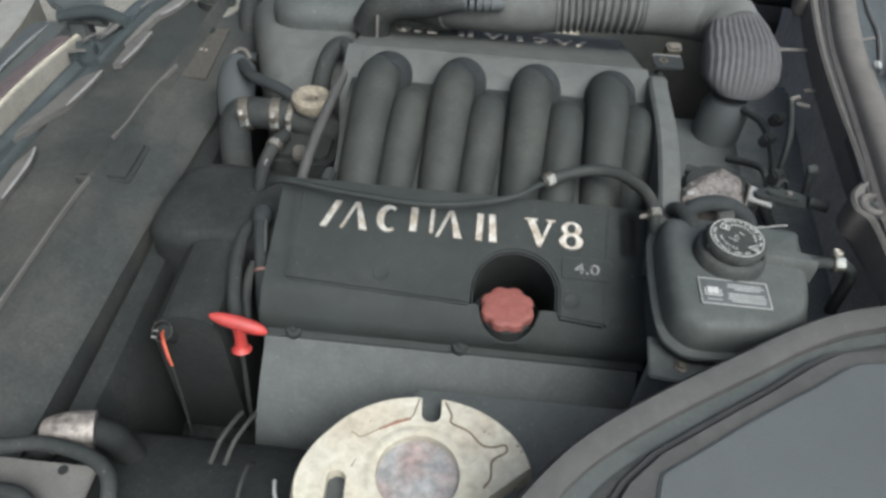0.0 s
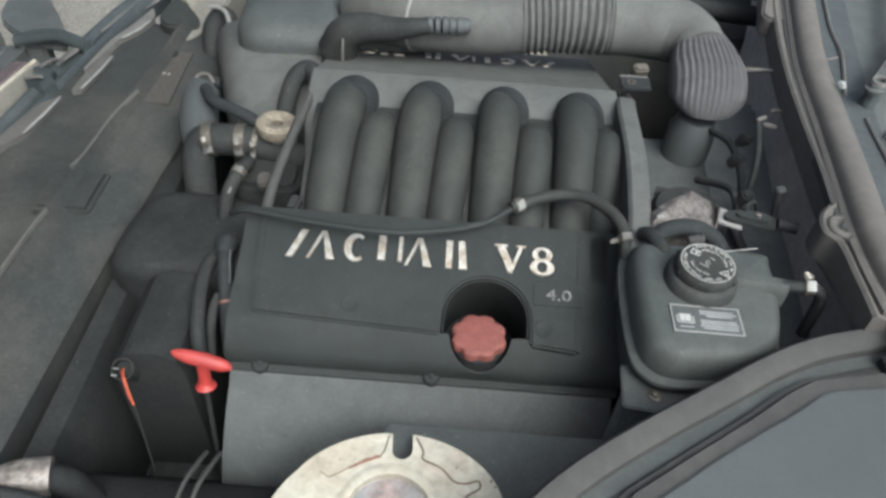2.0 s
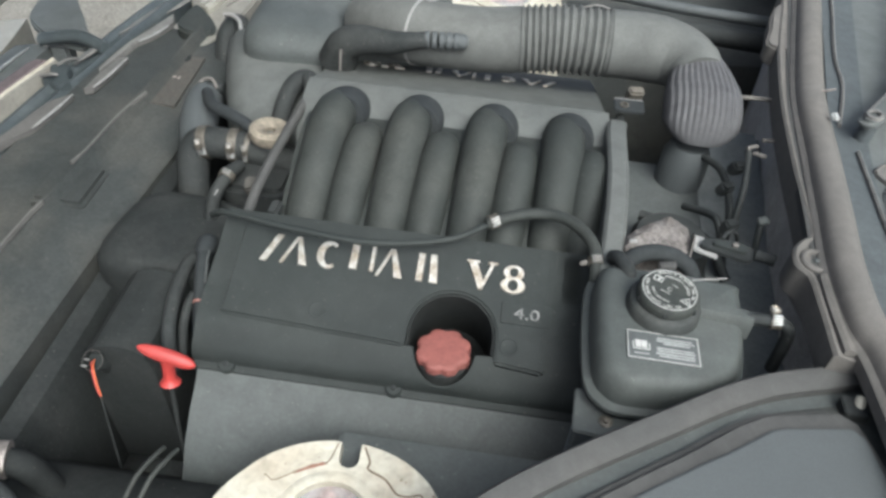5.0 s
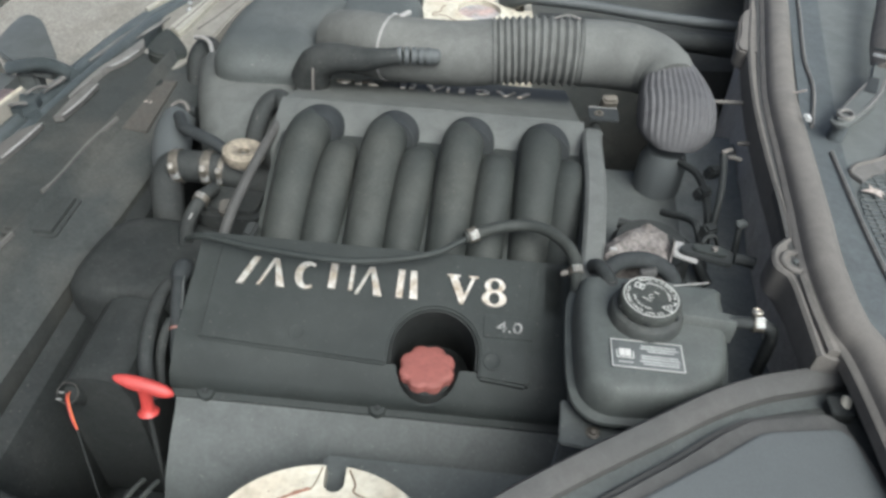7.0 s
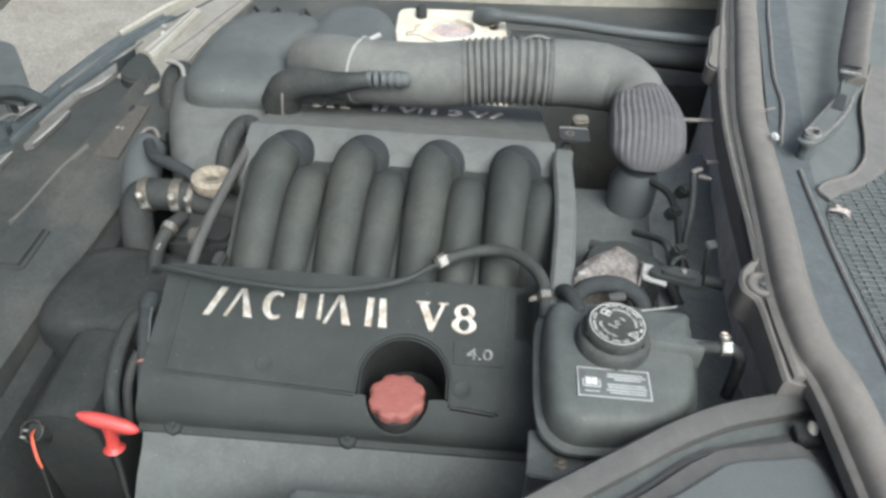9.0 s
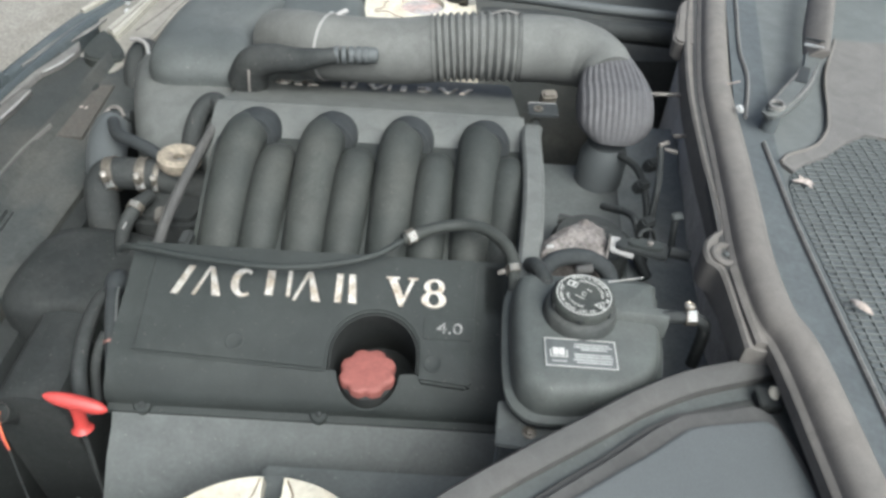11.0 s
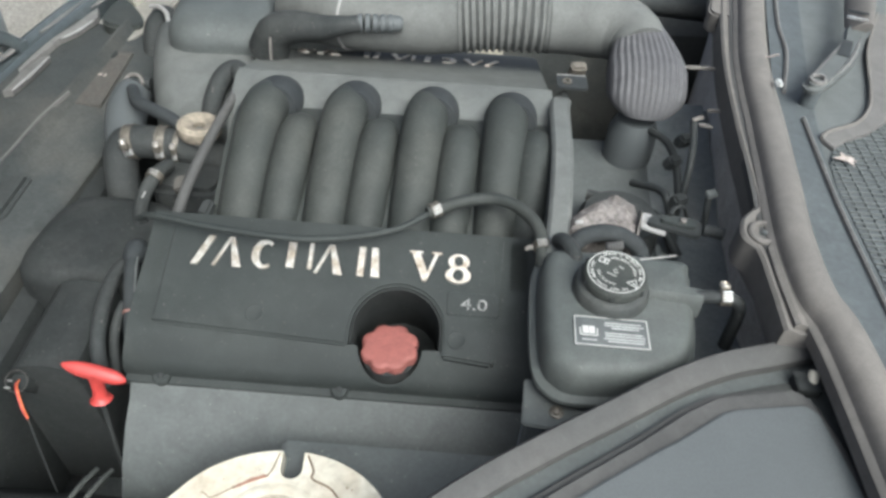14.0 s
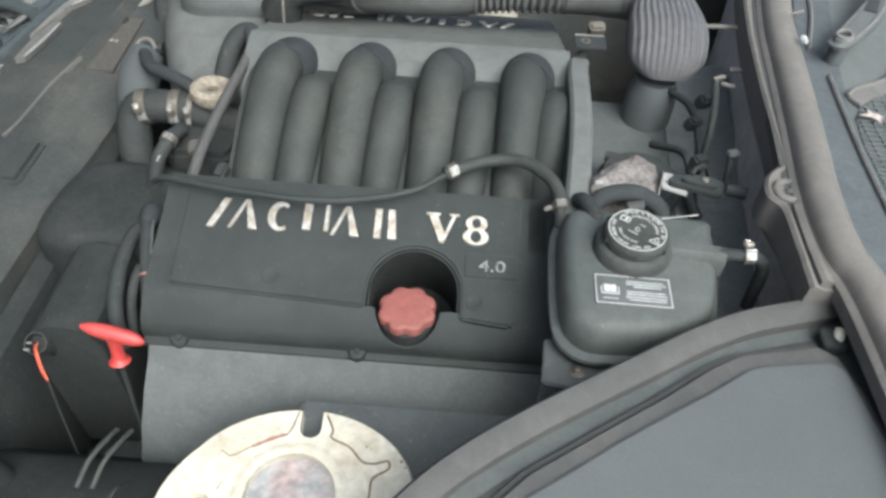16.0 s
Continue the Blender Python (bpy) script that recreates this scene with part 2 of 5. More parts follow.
def prism(poly, z0, z1, bevel=0.002, m=None, seg=2):
    """A plate of any outline with softened edges."""
    bm = bmesh.new()
    rings(bm, [[(x, y, z0) for x, y in poly], [(x, y, z1) for x, y in poly]])
    if bevel:
        bmesh.ops.recalc_face_normals(bm, faces=bm.faces)
        edges = [e for e in bm.edges if len(e.link_faces) == 2 and e.calc_face_angle(0) > radians(30)]
        bmesh.ops.bevel(bm, geom=edges, offset=bevel, segments=seg, affect="EDGES", clamp_overlap=True)
    if m is not None:
        bm.transform(m)
    return bm


def box(sx, sy, sz, m, bevel=0.003, seg=2):
    """A block centred on m, with softened edges."""
    x, y = sx / 2, sy / 2
    return prism([(-x, -y), (x, -y), (x, y), (-x, y)], -sz / 2, sz / 2, bevel, m, seg)


def lathe(profile, m=None, seg=32, lobes=0, depth=0.0, hollow=False):
    """A turned shape from (radius, height) pairs; lobes scallop its outside; hollow closes the profile to a ring."""
    bm = bmesh.new()
    loops = []
    for r, z in profile:
        loop = []
        for k in range(seg):
            a = 2 * math.pi * k / seg
            w = r * (1 - depth * (0.5 - 0.5 * math.cos(lobes * a)) ** 1.7)
            loop.append((w * math.cos(a), w * math.sin(a), z))
        loops.append(loop)
    rings(bm, loops + loops[:1] if hollow else loops, caps=not hollow)
    if hollow:
        bmesh.ops.remove_doubles(bm, verts=bm.verts, dist=1e-6)
    if m is not None:
        bm.transform(m)
    return bm


def rounded(x0, y0, x1, y1, r, k=5):
    """The outline of a rectangle with round corners."""
    out = []
    for cx, cy, a0 in ((x1 - r, y0 + r, -90), (x1 - r, y1 - r, 0), (x0 + r, y1 - r, 90), (x0 + r, y0 + r, 180)):
        out += [(cx + r * math.cos(radians(a0 + 90 * i / k)), cy + r * math.sin(radians(a0 + 90 * i / k))) for i in range(k + 1)]
    return out


def joined(*bms):
    out = bmesh.new()
    for b in bms:
        me = bpy.data.meshes.new("temp")
        b.to_mesh(me)
        b.free()
        out.from_mesh(me)
        bpy.data.meshes.remove(me)
    return out


def writing(text, size, m, depth=0.0006, stretch=1.0):
    """Raised letters from the built-in font, standing on the pose m."""
    cu = bpy.data.curves.new("writing", "FONT")
    cu.body, cu.size, cu.extrude, cu.resolution_u = text, size, depth, 3
    cu.align_x = "CENTER"
    ob = new("writing", cu)
    bpy.context.view_layer.update()
    me = bpy.data.meshes.new_from_object(ob.evaluated_get(bpy.context.evaluated_depsgraph_get()))
    bm = bmesh.new()
    bm.from_mesh(me)
    bm.transform(m @ Matrix.Diagonal((stretch, 1, 1, 1)))
    bpy.data.objects.remove(ob)
    bpy.data.meshes.remove(me)
    return bm


def bolt(at, r, parent, m=None, name="bolt", mat=None):
    """A flanged hexagon bolt head, standing up from at."""
    m = Matrix.Translation(at) @ (m or Matrix())
    head = lathe([(r * 0.82, 0.0), (r * 0.82, r * 0.75), (r * 0.6, r * 0.9)], m, 6)
    rim = lathe([(r * 1.35, -r * 0.2), (r * 1.35, r * 0.12), (r * 1.15, r * 0.22)], m, 18)
    return part(name, joined(head, rim), mat or STEEL, parent)


def worm_clamp(at, way, r, width, parent, label="plated worm-drive hose clamp", face=(0.0, -0.75, 0.55), screw=False, mat=None):
    """A hose clamp: a band round a hose, a slotted stretch of it facing the given side, and the screw where it shows."""
    way = Vector(way).normalized()
    turn = way.to_track_quat("Z", "Y").to_matrix().to_4x4()
    m = Matrix.Translation(at) @ turn
    w = width / 2
    band = part("clamp", lathe([(r, -w), (r + 0.0014, -w), (r + 0.0016, -w * 0.55), (r + 0.0008, -w * 0.5), (r + 0.0008, w * 0.5), (r + 0.0016, w * 0.55), (r + 0.0014, w), (r, w)], m, 32, hollow=True), mat or ZINC, parent, label)
    near = (Vector(face) - way * Vector(face).dot(way)).normalized()
    across = way.cross(near)
    frame_m = Matrix((across, way, near)).transposed().to_4x4()
    frame_m.translation = Vector(at) + near * (r + 0.0014)
    teeth = [box(0.0013, width * 0.95, 0.0012, frame_m @ pose(-0.0042 + 0.0028 * k, 0, 0.0008, 0, 0, 8), 0.0003, 1) for k in range(4)]
    part("band_teeth", joined(*teeth), STEEL, band, "bright slotted band")
    if screw:
        part("screw_housing", box(0.011, width * 0.8, 0.005, frame_m @ pose(-0.011, 0, 0.002), 0.0012), ZINC, band)
        part("screw", joined(*[lathe([(0.0034, -0.0012), (0.0040, 0.0), (0.0034, 0.0012)], frame_m @ pose(-0.017 - 0.0034 * k, 0, 0.002, 0, 90, 0), 10) for k in range(2)]), CHROME, band, "bright screw head")
    return band




# ---- the ground and the car's body ----
ground = part("ground", prism([(-60, -60), (60, -60), (60, 60), (-60, 60)], -0.2, 0.0, 0), TARMAC, None)
tagged(ground, "pale worn gravelly tarmac under the parked car", "ground", kind="structure")

car = thing("car_body", "parked cream car with its engine bay open and dusty", "car", (0, 0, 0))


def smooth_line(poly, n=4):
    line = spline([(x, y, 0) for x, y in poly + poly[:3]], n)
    return [(v.x, v.y) for v in line[n:n * (len(poly) + 1)]]


# closed bay: floor, near and far inner wings, front panel, bulkhead
part("undertray", prism([(-0.70, -0.5), (0.6, -0.5), (0.6, 1.0), (-0.44, 1.0), (-0.60, 0.6)], 0.02, 0.42, 0.0), DARK, car)
part("inner_wing", sweep([(-0.75, -0.42, 0.6), (-0.2, -0.42, 0.6), (0.6, -0.42, 0.6)],
     [(-0.25, -0.2), (-0.235, 0.10), (-0.20, 0.16), (-0.13, 0.19), (0.0, 0.20), (0.25, 0.20), (0.25, -0.2)]), BLACK_SHADE, car)
part("inner_wing", sweep([(0.8, 0.96, 0.62), (0.2, 0.94, 0.6), (-0.40, 0.93, 0.6)],
     [(-0.20, -0.2), (-0.19, 0.12), (-0.16, 0.19), (-0.1, 0.22), (0.2, 0.22), (0.2, -0.2)]), SLAM, car)


def strut_tower(cx, cy, z, turn, cut, size=1.0):
    """A pressed cream turret top with its centre hole, two slots and cracked lines of seam sealer."""
    m = pose(cx, cy, z, 0, 0, turn) @ Matrix.Diagonal((size, size, 1, 1))
    hole, a, b = 0.0415, 0.1095, 0.087
    outline = []
    for k in range(120):
        t = 2 * math.pi * (k + 0.5) / 120
        c, s = math.cos(t), math.sin(t)
        square = 1.0 if cut else (abs(c) ** 9 + abs(s) ** 9) ** (-1 / 9) * 0.96
        spread = 1 + (0.2 * max(0.0, (0.045 - b * s) / 0.09) if cut and c < 0 else 0.0)
        outline.append((0.003 + a * square * c * spread, b * square * s))
    if cut:
        inside = lambda q: 0.62 * q[0] - 0.78 * q[1] < 0.059
        kept = []
        for p, q in zip(outline, outline[1:] + outline[:1]):
            if inside(p):
                kept.append(p)
            if inside(p) != inside(q):
                f = (0.059 - 0.62 * p[0] + 0.78 * p[1]) / (0.62 * (q[0] - p[0]) - 0.78 * (q[1] - p[1]))
                kept.append((p[0] + f * (q[0] - p[0]), p[1] + f * (q[1] - p[1])))
        outline = kept
    nx, nw, ny = 0.0105, 0.0105, 0.068
    rim = []
    for p in outline:
        if abs(p[0] - nx) < nw and p[1] > 0:
            if rim and rim[-1] != "notch":
                rim.append("notch")
        else:
            rim.append(p)
    at = rim.index("notch")
    rim[at:at + 1] = [(nx + nw, b * 0.985), (nx + nw, ny)] + [(nx + nw * math.cos(t), ny - nw * math.sin(t)) for t in (math.pi * k / 10 for k in range(1, 10))] + [(nx - nw, ny), (nx - nw, b * 0.99)]
    slot = rounded(-0.0885, -0.044, -0.0695, 0.0, 0.0094, 6)
    ring = [(hole * math.cos(t), hole * math.sin(t)) for t in (2 * math.pi * k / 72 for k in range(72))]
    bm = bmesh.new()
    edges = []
    for loop, drops in ((rim, ((1.012, -0.002), (1.022, -0.007), (1.07, -0.04), (1.16, -0.2))), (slot, ((0.985, -0.002), (0.985, -0.014))), (ring, ((0.99, -0.012),))):
        mx, my = (-0.079, -0.022) if loop is slot else (0.0, 0.0)
        rows = [[bm.verts.new((mx + (x - mx) * g, my + (y - my) * g, h)) for x, y in loop] for g, h in ((1.0, 0.0), *drops)]
        count = len(loop)
        edges += [bm.edges.new((rows[0][k], rows[0][(k + 1) % count])) for k in range(count)]
        for p, q in zip(rows, rows[1:]):
            for k in range(count):
                bm.faces.new((p[k], p[(k + 1) % count], q[(k + 1) % count], q[k]))
    bmesh.ops.triangle_fill(bm, edges=edges, use_beauty=True)
    lip = lathe([(hole, -0.006), (hole + 0.0004, 0.0006), (hole + 0.004, 0.0016), (hole + 0.008, 0.0012), (hole + 0.013, -0.0004), (hole + 0.006, -0.006)], None, 72, hollow=True)
    bm = joined(bm, lip)
    bm.transform(m)
    tower = part("strut_tower", bm, CREAM, car, "cream painted strut turret with chipped, rust-stained edges", 35)
    part("strut_mount", lathe([(0.001, -0.006), (0.014, -0.0062), (0.016, -0.0078), (0.030, -0.008), (0.046, -0.010), (0.046, -0.03)], m, 48), RUST, tower, "rust-stained strut mount inside the turret hole", 70)
    # Dark backing added below the slots so that they look shaded.
    part("slot_backing", lathe([(0.047, -0.02), (0.10, -0.02), (0.10, -0.03), (0.047, -0.03)], m, 40, hollow=True), SKIRT, tower, "dark backing added to paint shade in the drain slots")
    for pts, r in ((((0.025, 0.082), (0.032, 0.067), (0.032, 0.058), (0.050, 0.049), (0.063, 0.035), (0.075, 0.033), (0.087, 0.036), (0.088, 0.028), (0.074, 0.018), (0.072, 0.0), (0.065, -0.011)), 0.0011),
                   (((-0.003, 0.084), (-0.010, 0.062), (-0.024, 0.057), (-0.040, 0.048)), 0.0007), (((-0.040, 0.048), (-0.059, 0.037), (-0.066, 0.040), (-0.070, 0.042)), 0.0005), (((-0.062, 0.012), (-0.066, 0.004)), 0.0004)):
        part("seam_crack", tube([m @ Vector((x, y, 0.0004)) for x, y in pts], r, 6, 6), SEALER, tower, "cracked brown line of seam sealer")
    part("rust_patch", tube([m @ Vector((x, y, 0.0)) for x, y in ((-0.040, 0.047), (-0.028, 0.053), (-0.016, 0.058), (-0.010, 0.060))], lambda s: 0.0009 + 0.0017 * math.sin(math.pi * s) ** 0.7 + 0.0005 * math.sin(19 * s), 8, 5, flat=0.25), FLAKE, tower, "rust showing through the paint")
    for x, y, r in ((-0.041, 0.0475, 0.0018), (0.066, 0.050, 0.0012), (0.071, 0.048, 0.0008), (0.100, 0.036, 0.0016), (0.104, 0.030, 0.0012), (-0.052, 0.055, 0.0008), (-0.020, 0.066, 0.0006)):
        part("rust_pit", lathe([(r, -0.0005), (r, 0.0003), (r * 0.5, 0.0004)], m @ pose(x, y, 0), 9), SEALER, tower)
    return tower


strut_tower(-0.0058, -0.2875, 0.872, 3, True, 0.964)
strut_tower(0.088, 0.772, 0.900, 183, False)

part("wing_shelf", prism([(-0.02, -0.175), (0.215, -0.175), (0.232, -0.232), (0.172, -0.266), (0.130, -0.300), (0.104, -0.330), (0.072, -0.372), (0.06, -0.42), (-0.02, -0.42)], 0.70, 0.845, 0.004), SKIRT, car, "dusty inner wing shelf beside the turret")

# bulkhead with its lip, wide rubber seal, gutter and cowl
ACROSS = (-0.36, -0.155, -0.096, -0.023, 0.063, 0.165, 0.30, 0.45, 0.56, 0.70, 1.10)
LIP = (0.452, 0.446, 0.437, 0.428, 0.438, 0.446, 0.466, 0.492, 0.518, 0.552, 0.660)
SEAL_IN = (0.460, 0.453, 0.442, 0.444, 0.453, 0.463, 0.483, 0.514, 0.538, 0.567, 0.677)
SEAL_OUT = (0.500, 0.496, 0.484, 0.484, 0.496, 0.510, 0.522, 0.554, 0.580, 0.615, 0.730)
EDGE = [(0.525, -0.36), (0.525, -0.09), (0.526, 0.033), (0.530, 0.118), (0.534, 0.189)]
EDGE_FAR = [(0.526, 0.243), (0.555, 0.342), (0.565, 0.421), (0.594, 0.552), (0.630, 0.70), (0.75, 1.10)]
part("bulkhead", prism([(x + 0.032, y) for x, y in zip(LIP, ACROSS)] + [(0.95, 1.10), (0.62, -0.36)], 0.4, 1.012, 0.0), HAZE_GREY, car, "bulkhead in a pale grey that carries painted haze")
LOBE = ((0.427, -0.134), (0.428, -0.081), (0.427, -0.036), (0.417, -0.018), (0.420, 0.002), (0.429, 0.015), (0.442, 0.030), (0.447, 0.087), (0.451, 0.150), (0.466, 0.30), (0.492, 0.45), (0.518, 0.56), (0.552, 0.70), (0.660, 1.10))
part("bulkhead_lip", sweep([(x + 0.004, y, 1.016) for x, y in LOBE], [(-0.004, -0.03), (-0.004, 0.005), (-0.001, 0.008), (0.003, 0.006), (0.010, 0.003), (0.022, 0.003), (0.022, -0.03)]), SEAL, car, "pressed steel lip dulled with dust")
part("lip_web", prism([(0.434, -0.128), (0.434, -0.08), (0.425, -0.02), (0.426, 0.006), (0.446, 0.04), (0.455, 0.15), (0.475, 0.15), (0.465, 0.0), (0.462, -0.128)], 0.98, 1.0185, 0.0), SEAL, car)
part("lip_ridge", sweep([(0.4405, -0.130, 1.022), (0.4395, -0.084, 1.022), (0.4400, -0.048, 1.022), (0.4405, -0.034, 1.022)], [(-0.0045, -0.01), (-0.004, 0.004), (0.0, 0.006), (0.006, 0.004), (0.009, -0.01)]), SEAL, car)
part("scuttle_seal", sweep([((p + q) / 2, y, 1.022) for p, q, y in zip(SEAL_IN, SEAL_OUT, ACROSS)],
     [(-0.024, -0.012), (-0.024, 0.002), (-0.0215, 0.0045), (-0.0185, 0.0055), (-0.0175, 0.008), (-0.0155, 0.0145), (-0.010, 0.0185), (-0.003, 0.0205), (0.004, 0.0205), (0.011, 0.0180), (0.0165, 0.0125), (0.019, 0.004), (0.019, -0.012)]), SEAL, car, "wide grey weathered rubber scuttle seal")
part("scuttle_channel", sweep([(x - 0.004, y, 1.0215) for x, y in zip(SEAL_IN[2:], ACROSS[2:])], [(-0.005, -0.01), (-0.005, 0.0006), (0.0, 0.0012), (0.005, 0.0006), (0.005, -0.01)]), WING_RUBBER, car, "dark channel inside the seal")
boss = part("seal_boss", lathe([(0.0165, -0.012), (0.0165, 0.004), (0.0145, 0.006), (0.0115, 0.006), (0.0100, 0.002), (0.001, 0.001)], pose(0.440, -0.012, 1.020), 32), SEAL, car, "round fixing boss on the lip")
bolt((0.440, -0.012, 1.0212), 0.0042, boss, mat=SKIRT)
part("lip_flange", prism(smooth_line([(0.478, 0.458), (0.492, 0.442), (0.520, 0.446), (0.545, 0.54), (0.560, 0.60), (0.528, 0.60), (0.505, 0.56), (0.490, 0.50)]), 0.99, 1.0215, 0.004), SEAL, car, "flat fixing flange on the lip")
part("gutter", prism([(0.48, -0.36), (0.48, 0.0), (0.515, 0.25), (0.61, 0.70), (0.72, 1.1), (0.77, 1.1), (0.66, 0.70), (0.56, 0.25), (0.535, 0.1), (0.53, -0.36)], 1.0, 1.024, 0.0), MESHBED, car, "dark gutter behind the seal")
EDGE_PROF = [(-0.0016, -0.03), (-0.002, 0.001), (0.0, 0.003), (0.0022, 0.001), (0.0022, -0.03)]
part("cowl_edge", sweep([(x, y, 1.0265) for x, y in EDGE], EDGE_PROF), STRIP, car, "thin raised edge of the cowl panel")
part("cowl_edge", sweep([(x, y, 1.0265) for x, y in EDGE_FAR], EDGE_PROF), STRIP, car)
cowl = part("cowl_panel", prism([(x + 0.002, y) for x, y in EDGE + EDGE_FAR] + [(1.0, 1.10), (1.0, -0.36)], 1.0, 1.022, 0.0), SLATE, car, "black plastic windscreen cowl")
ARCH = [(0.552, 0.132), (0.568, 0.147), (0.600, 0.165), (0.640, 0.200), (0.668, 0.217), (0.694, 0.212), (0.712, 0.180), (0.745, 0.080), (0.780, -0.10), (0.79, -0.30)]
MESH = [(0.536, -0.30), (0.536, 0.068), (0.542, 0.112)] + ARCH
# Flat bed above the panel; the depth under the mesh is only dark colour.
part("mesh_bed", prism(MESH, 1.0, 1.0232, 0.0), MESHBED, cowl, "flat dark bed painting the shaded depth under the intake mesh")
RIDGE = [(0.543, 0.150), (0.556, 0.164), (0.595, 0.186), (0.622, 0.222), (0.640, 0.27), (0.668, 0.36), (0.72, 0.47)]
part("mesh_frame", prism(RIDGE + [(0.95, 0.47), (0.95, -0.30)] + ARCH[::-1], 1.0, 1.0275, 0.001), COWL, cowl, "brown-grey moulded frame round the mesh")
part("frame_ridge", tube([(x, y, 1.0276) for x, y in RIDGE], 0.0022, 10), SEAL, cowl, "raised edge of the moulded frame")


def spans(poly, axis, v):
    """Where a line at v across the given axis runs inside an outline."""
    cuts = []
    for p, q in zip(poly, poly[1:] + poly[:1]):
        if (p[axis] < v) != (q[axis] < v):
            cuts.append(p[1 - axis] + (v - p[axis]) / (q[axis] - p[axis]) * (q[1 - axis] - p[1 - axis]))
    cuts.sort()
    return list(zip(cuts[::2], cuts[1::2]))


bars = []
for i in range(20):
    x = 0.545 + 0.0125 * i
    bars += [box(0.0011, q - p, 0.0016, pose(x, (p + q) / 2, 1.0245), 0) for p, q in spans(MESH, 0, x)]
for j in range(62):
    y = -0.28 + 0.0081 * j
    bars += [box(q - p, 0.0013, 0.0022, pose((p + q) / 2, y, 1.0245), 0) for p, q in spans(MESH, 1, y)]
part("grille_mesh", joined(*bars), SLATE, cowl, "black plastic air intake mesh")
screen = part("windscreen", prism([(-0.5, 0), (1.0, 0), (1.0, 0.9), (-0.5, 0.9)], 0, 0.005, 0, pose(0.86, 0.4, 1.03, 30, 0, -90)), GLASS, car)
screen.visible_shadow = False
for y in (-0.50, 1.02):
    part("pillar", tube([(0.84, y, 1.03), (1.25, y + (0.03 if y < 0 else -0.03), 1.27), (1.66, y + (0.06 if y < 0 else -0.06), 1.50)], 0.028, 12), PAINT, car, "cream windscreen pillar")
part("roof_rail", tube([(1.66, -0.44, 1.50), (1.69, 0.26, 1.53), (1.66, 0.96, 1.50)], 0.03, 12), PAINT, car, "cream rail over the windscreen")
part("dashboard", prism([(0.98, -0.6), (1.6, -0.6), (1.6, 1.2), (0.98, 1.2)], 0.9, 1.0, 0.02), DARK, car)

# Unseen ledge, added so the gap beside the tank is less dark.
part("gap_ledge", prism([(0.365, -0.13), (0.47, -0.12), (0.52, 0.45), (0.40, 0.45)], 0.60, 0.872, 0.01), DARK, car, "unseen ledge added to lighten the gap by the bulkhead")

# near corner: diagonal seal, channel and box lid
SA = [(0.070, -0.372), (0.105, -0.330), (0.130, -0.303), (0.172, -0.269), (0.226, -0.234), (0.285, -0.198), (0.340, -0.163), (0.389, -0.139), (0.444, -0.124), (0.468, -0.118)]
SB = [(0.080, -0.386), (0.112, -0.345), (0.140, -0.319), (0.174, -0.294), (0.222, -0.261), (0.278, -0.225), (0.330, -0.193), (0.373, -0.172), (0.413, -0.157), (0.464, -0.139)]
SC = [(0.120, -0.402), (0.150, -0.362), (0.176, -0.333), (0.205, -0.312), (0.250, -0.281), (0.300, -0.247), (0.343, -0.217), (0.372, -0.200), (0.405, -0.190), (0.449, -0.180)]
part("wing_panel", prism(SA + [(0.53, -0.16), (0.53, -0.6), (0.10, -0.6)], 0.75, 0.985, 0.0), SKIRT, car)
part("wing_seal", sweep([((a + c) / 2, (b + d) / 2, 0.993) for (a, b), (c, d) in zip(SA, SB)], [(-0.0125, -0.05), (-0.0125, 0.004), (-0.009, 0.009), (0.002, 0.008), (0.0095, 0.002), (0.011, -0.05)]), WING_RUBBER, car, "long grey rubber seal along the wing")
part("wing_channel", sweep([(0.4 * a + 0.6 * c, 0.4 * b + 0.6 * d, 0.986) for (a, b), (c, d) in zip(SB, SC)], [(-0.007, -0.02), (-0.006, 0.0005), (0.0, 0.002), (0.006, 0.0005), (0.007, -0.02)]), SLAM, car, "dark channel beside the seal")
lid_box = thing("module_box", "grey plastic control module box with a flat lid", "box cover", (0.40, -0.35, 0.985))
LIDO = [(0.139, -0.362), (0.156, -0.335), (0.184, -0.307), (0.238, -0.270), (0.293, -0.233), (0.334, -0.203), (0.362, -0.187), (0.432, -0.172), (0.449, -0.184), (0.462, -0.225), (0.500, -0.42), (0.500, -0.58), (0.148, -0.58)]
LIDI = [(0.176, -0.365), (0.185, -0.330), (0.210, -0.313), (0.258, -0.279), (0.304, -0.249), (0.324, -0.237), (0.366, -0.208), (0.379, -0.204), (0.436, -0.195), (0.445, -0.203), (0.456, -0.262), (0.480, -0.42), (0.48, -0.56), (0.176, -0.56)]
part("box_rim", prism(LIDO, 0.97, 0.999, 0.007, None, 3), WING_RUBBER, lid_box, "rounded raised rim")
part("lid", prism(LIDI, 0.98, 1.0025, 0.002), LID, lid_box, "flat grey lid")
part("rivet", lathe([(0.0045, -0.01), (0.0048, 0.003), (0.0040, 0.006), (0.0005, 0.007)], pose(0.4525, -0.164, 0.998, -45, 10, 0), 14), CREAM, lid_box, "pale plastic push rivet")
part("rivet_seat", prism(rounded(-0.012, -0.011, 0.010, 0.009, 0.004), -0.01, 0.002, 0.001, pose(0.449, -0.166, 0.996)), BLACK, lid_box)
part("rivet", lathe([(0.002, -0.004), (0.002, 0.001), (0.001, 0.0016)], pose(0.196, -0.300, 0.989), 10), PLATE, lid_box)

# ---- the engine ----
engine = thing("engine_block", "dark oily cast engine block filling the bay", "engine", (0, 0.23, 0.42))
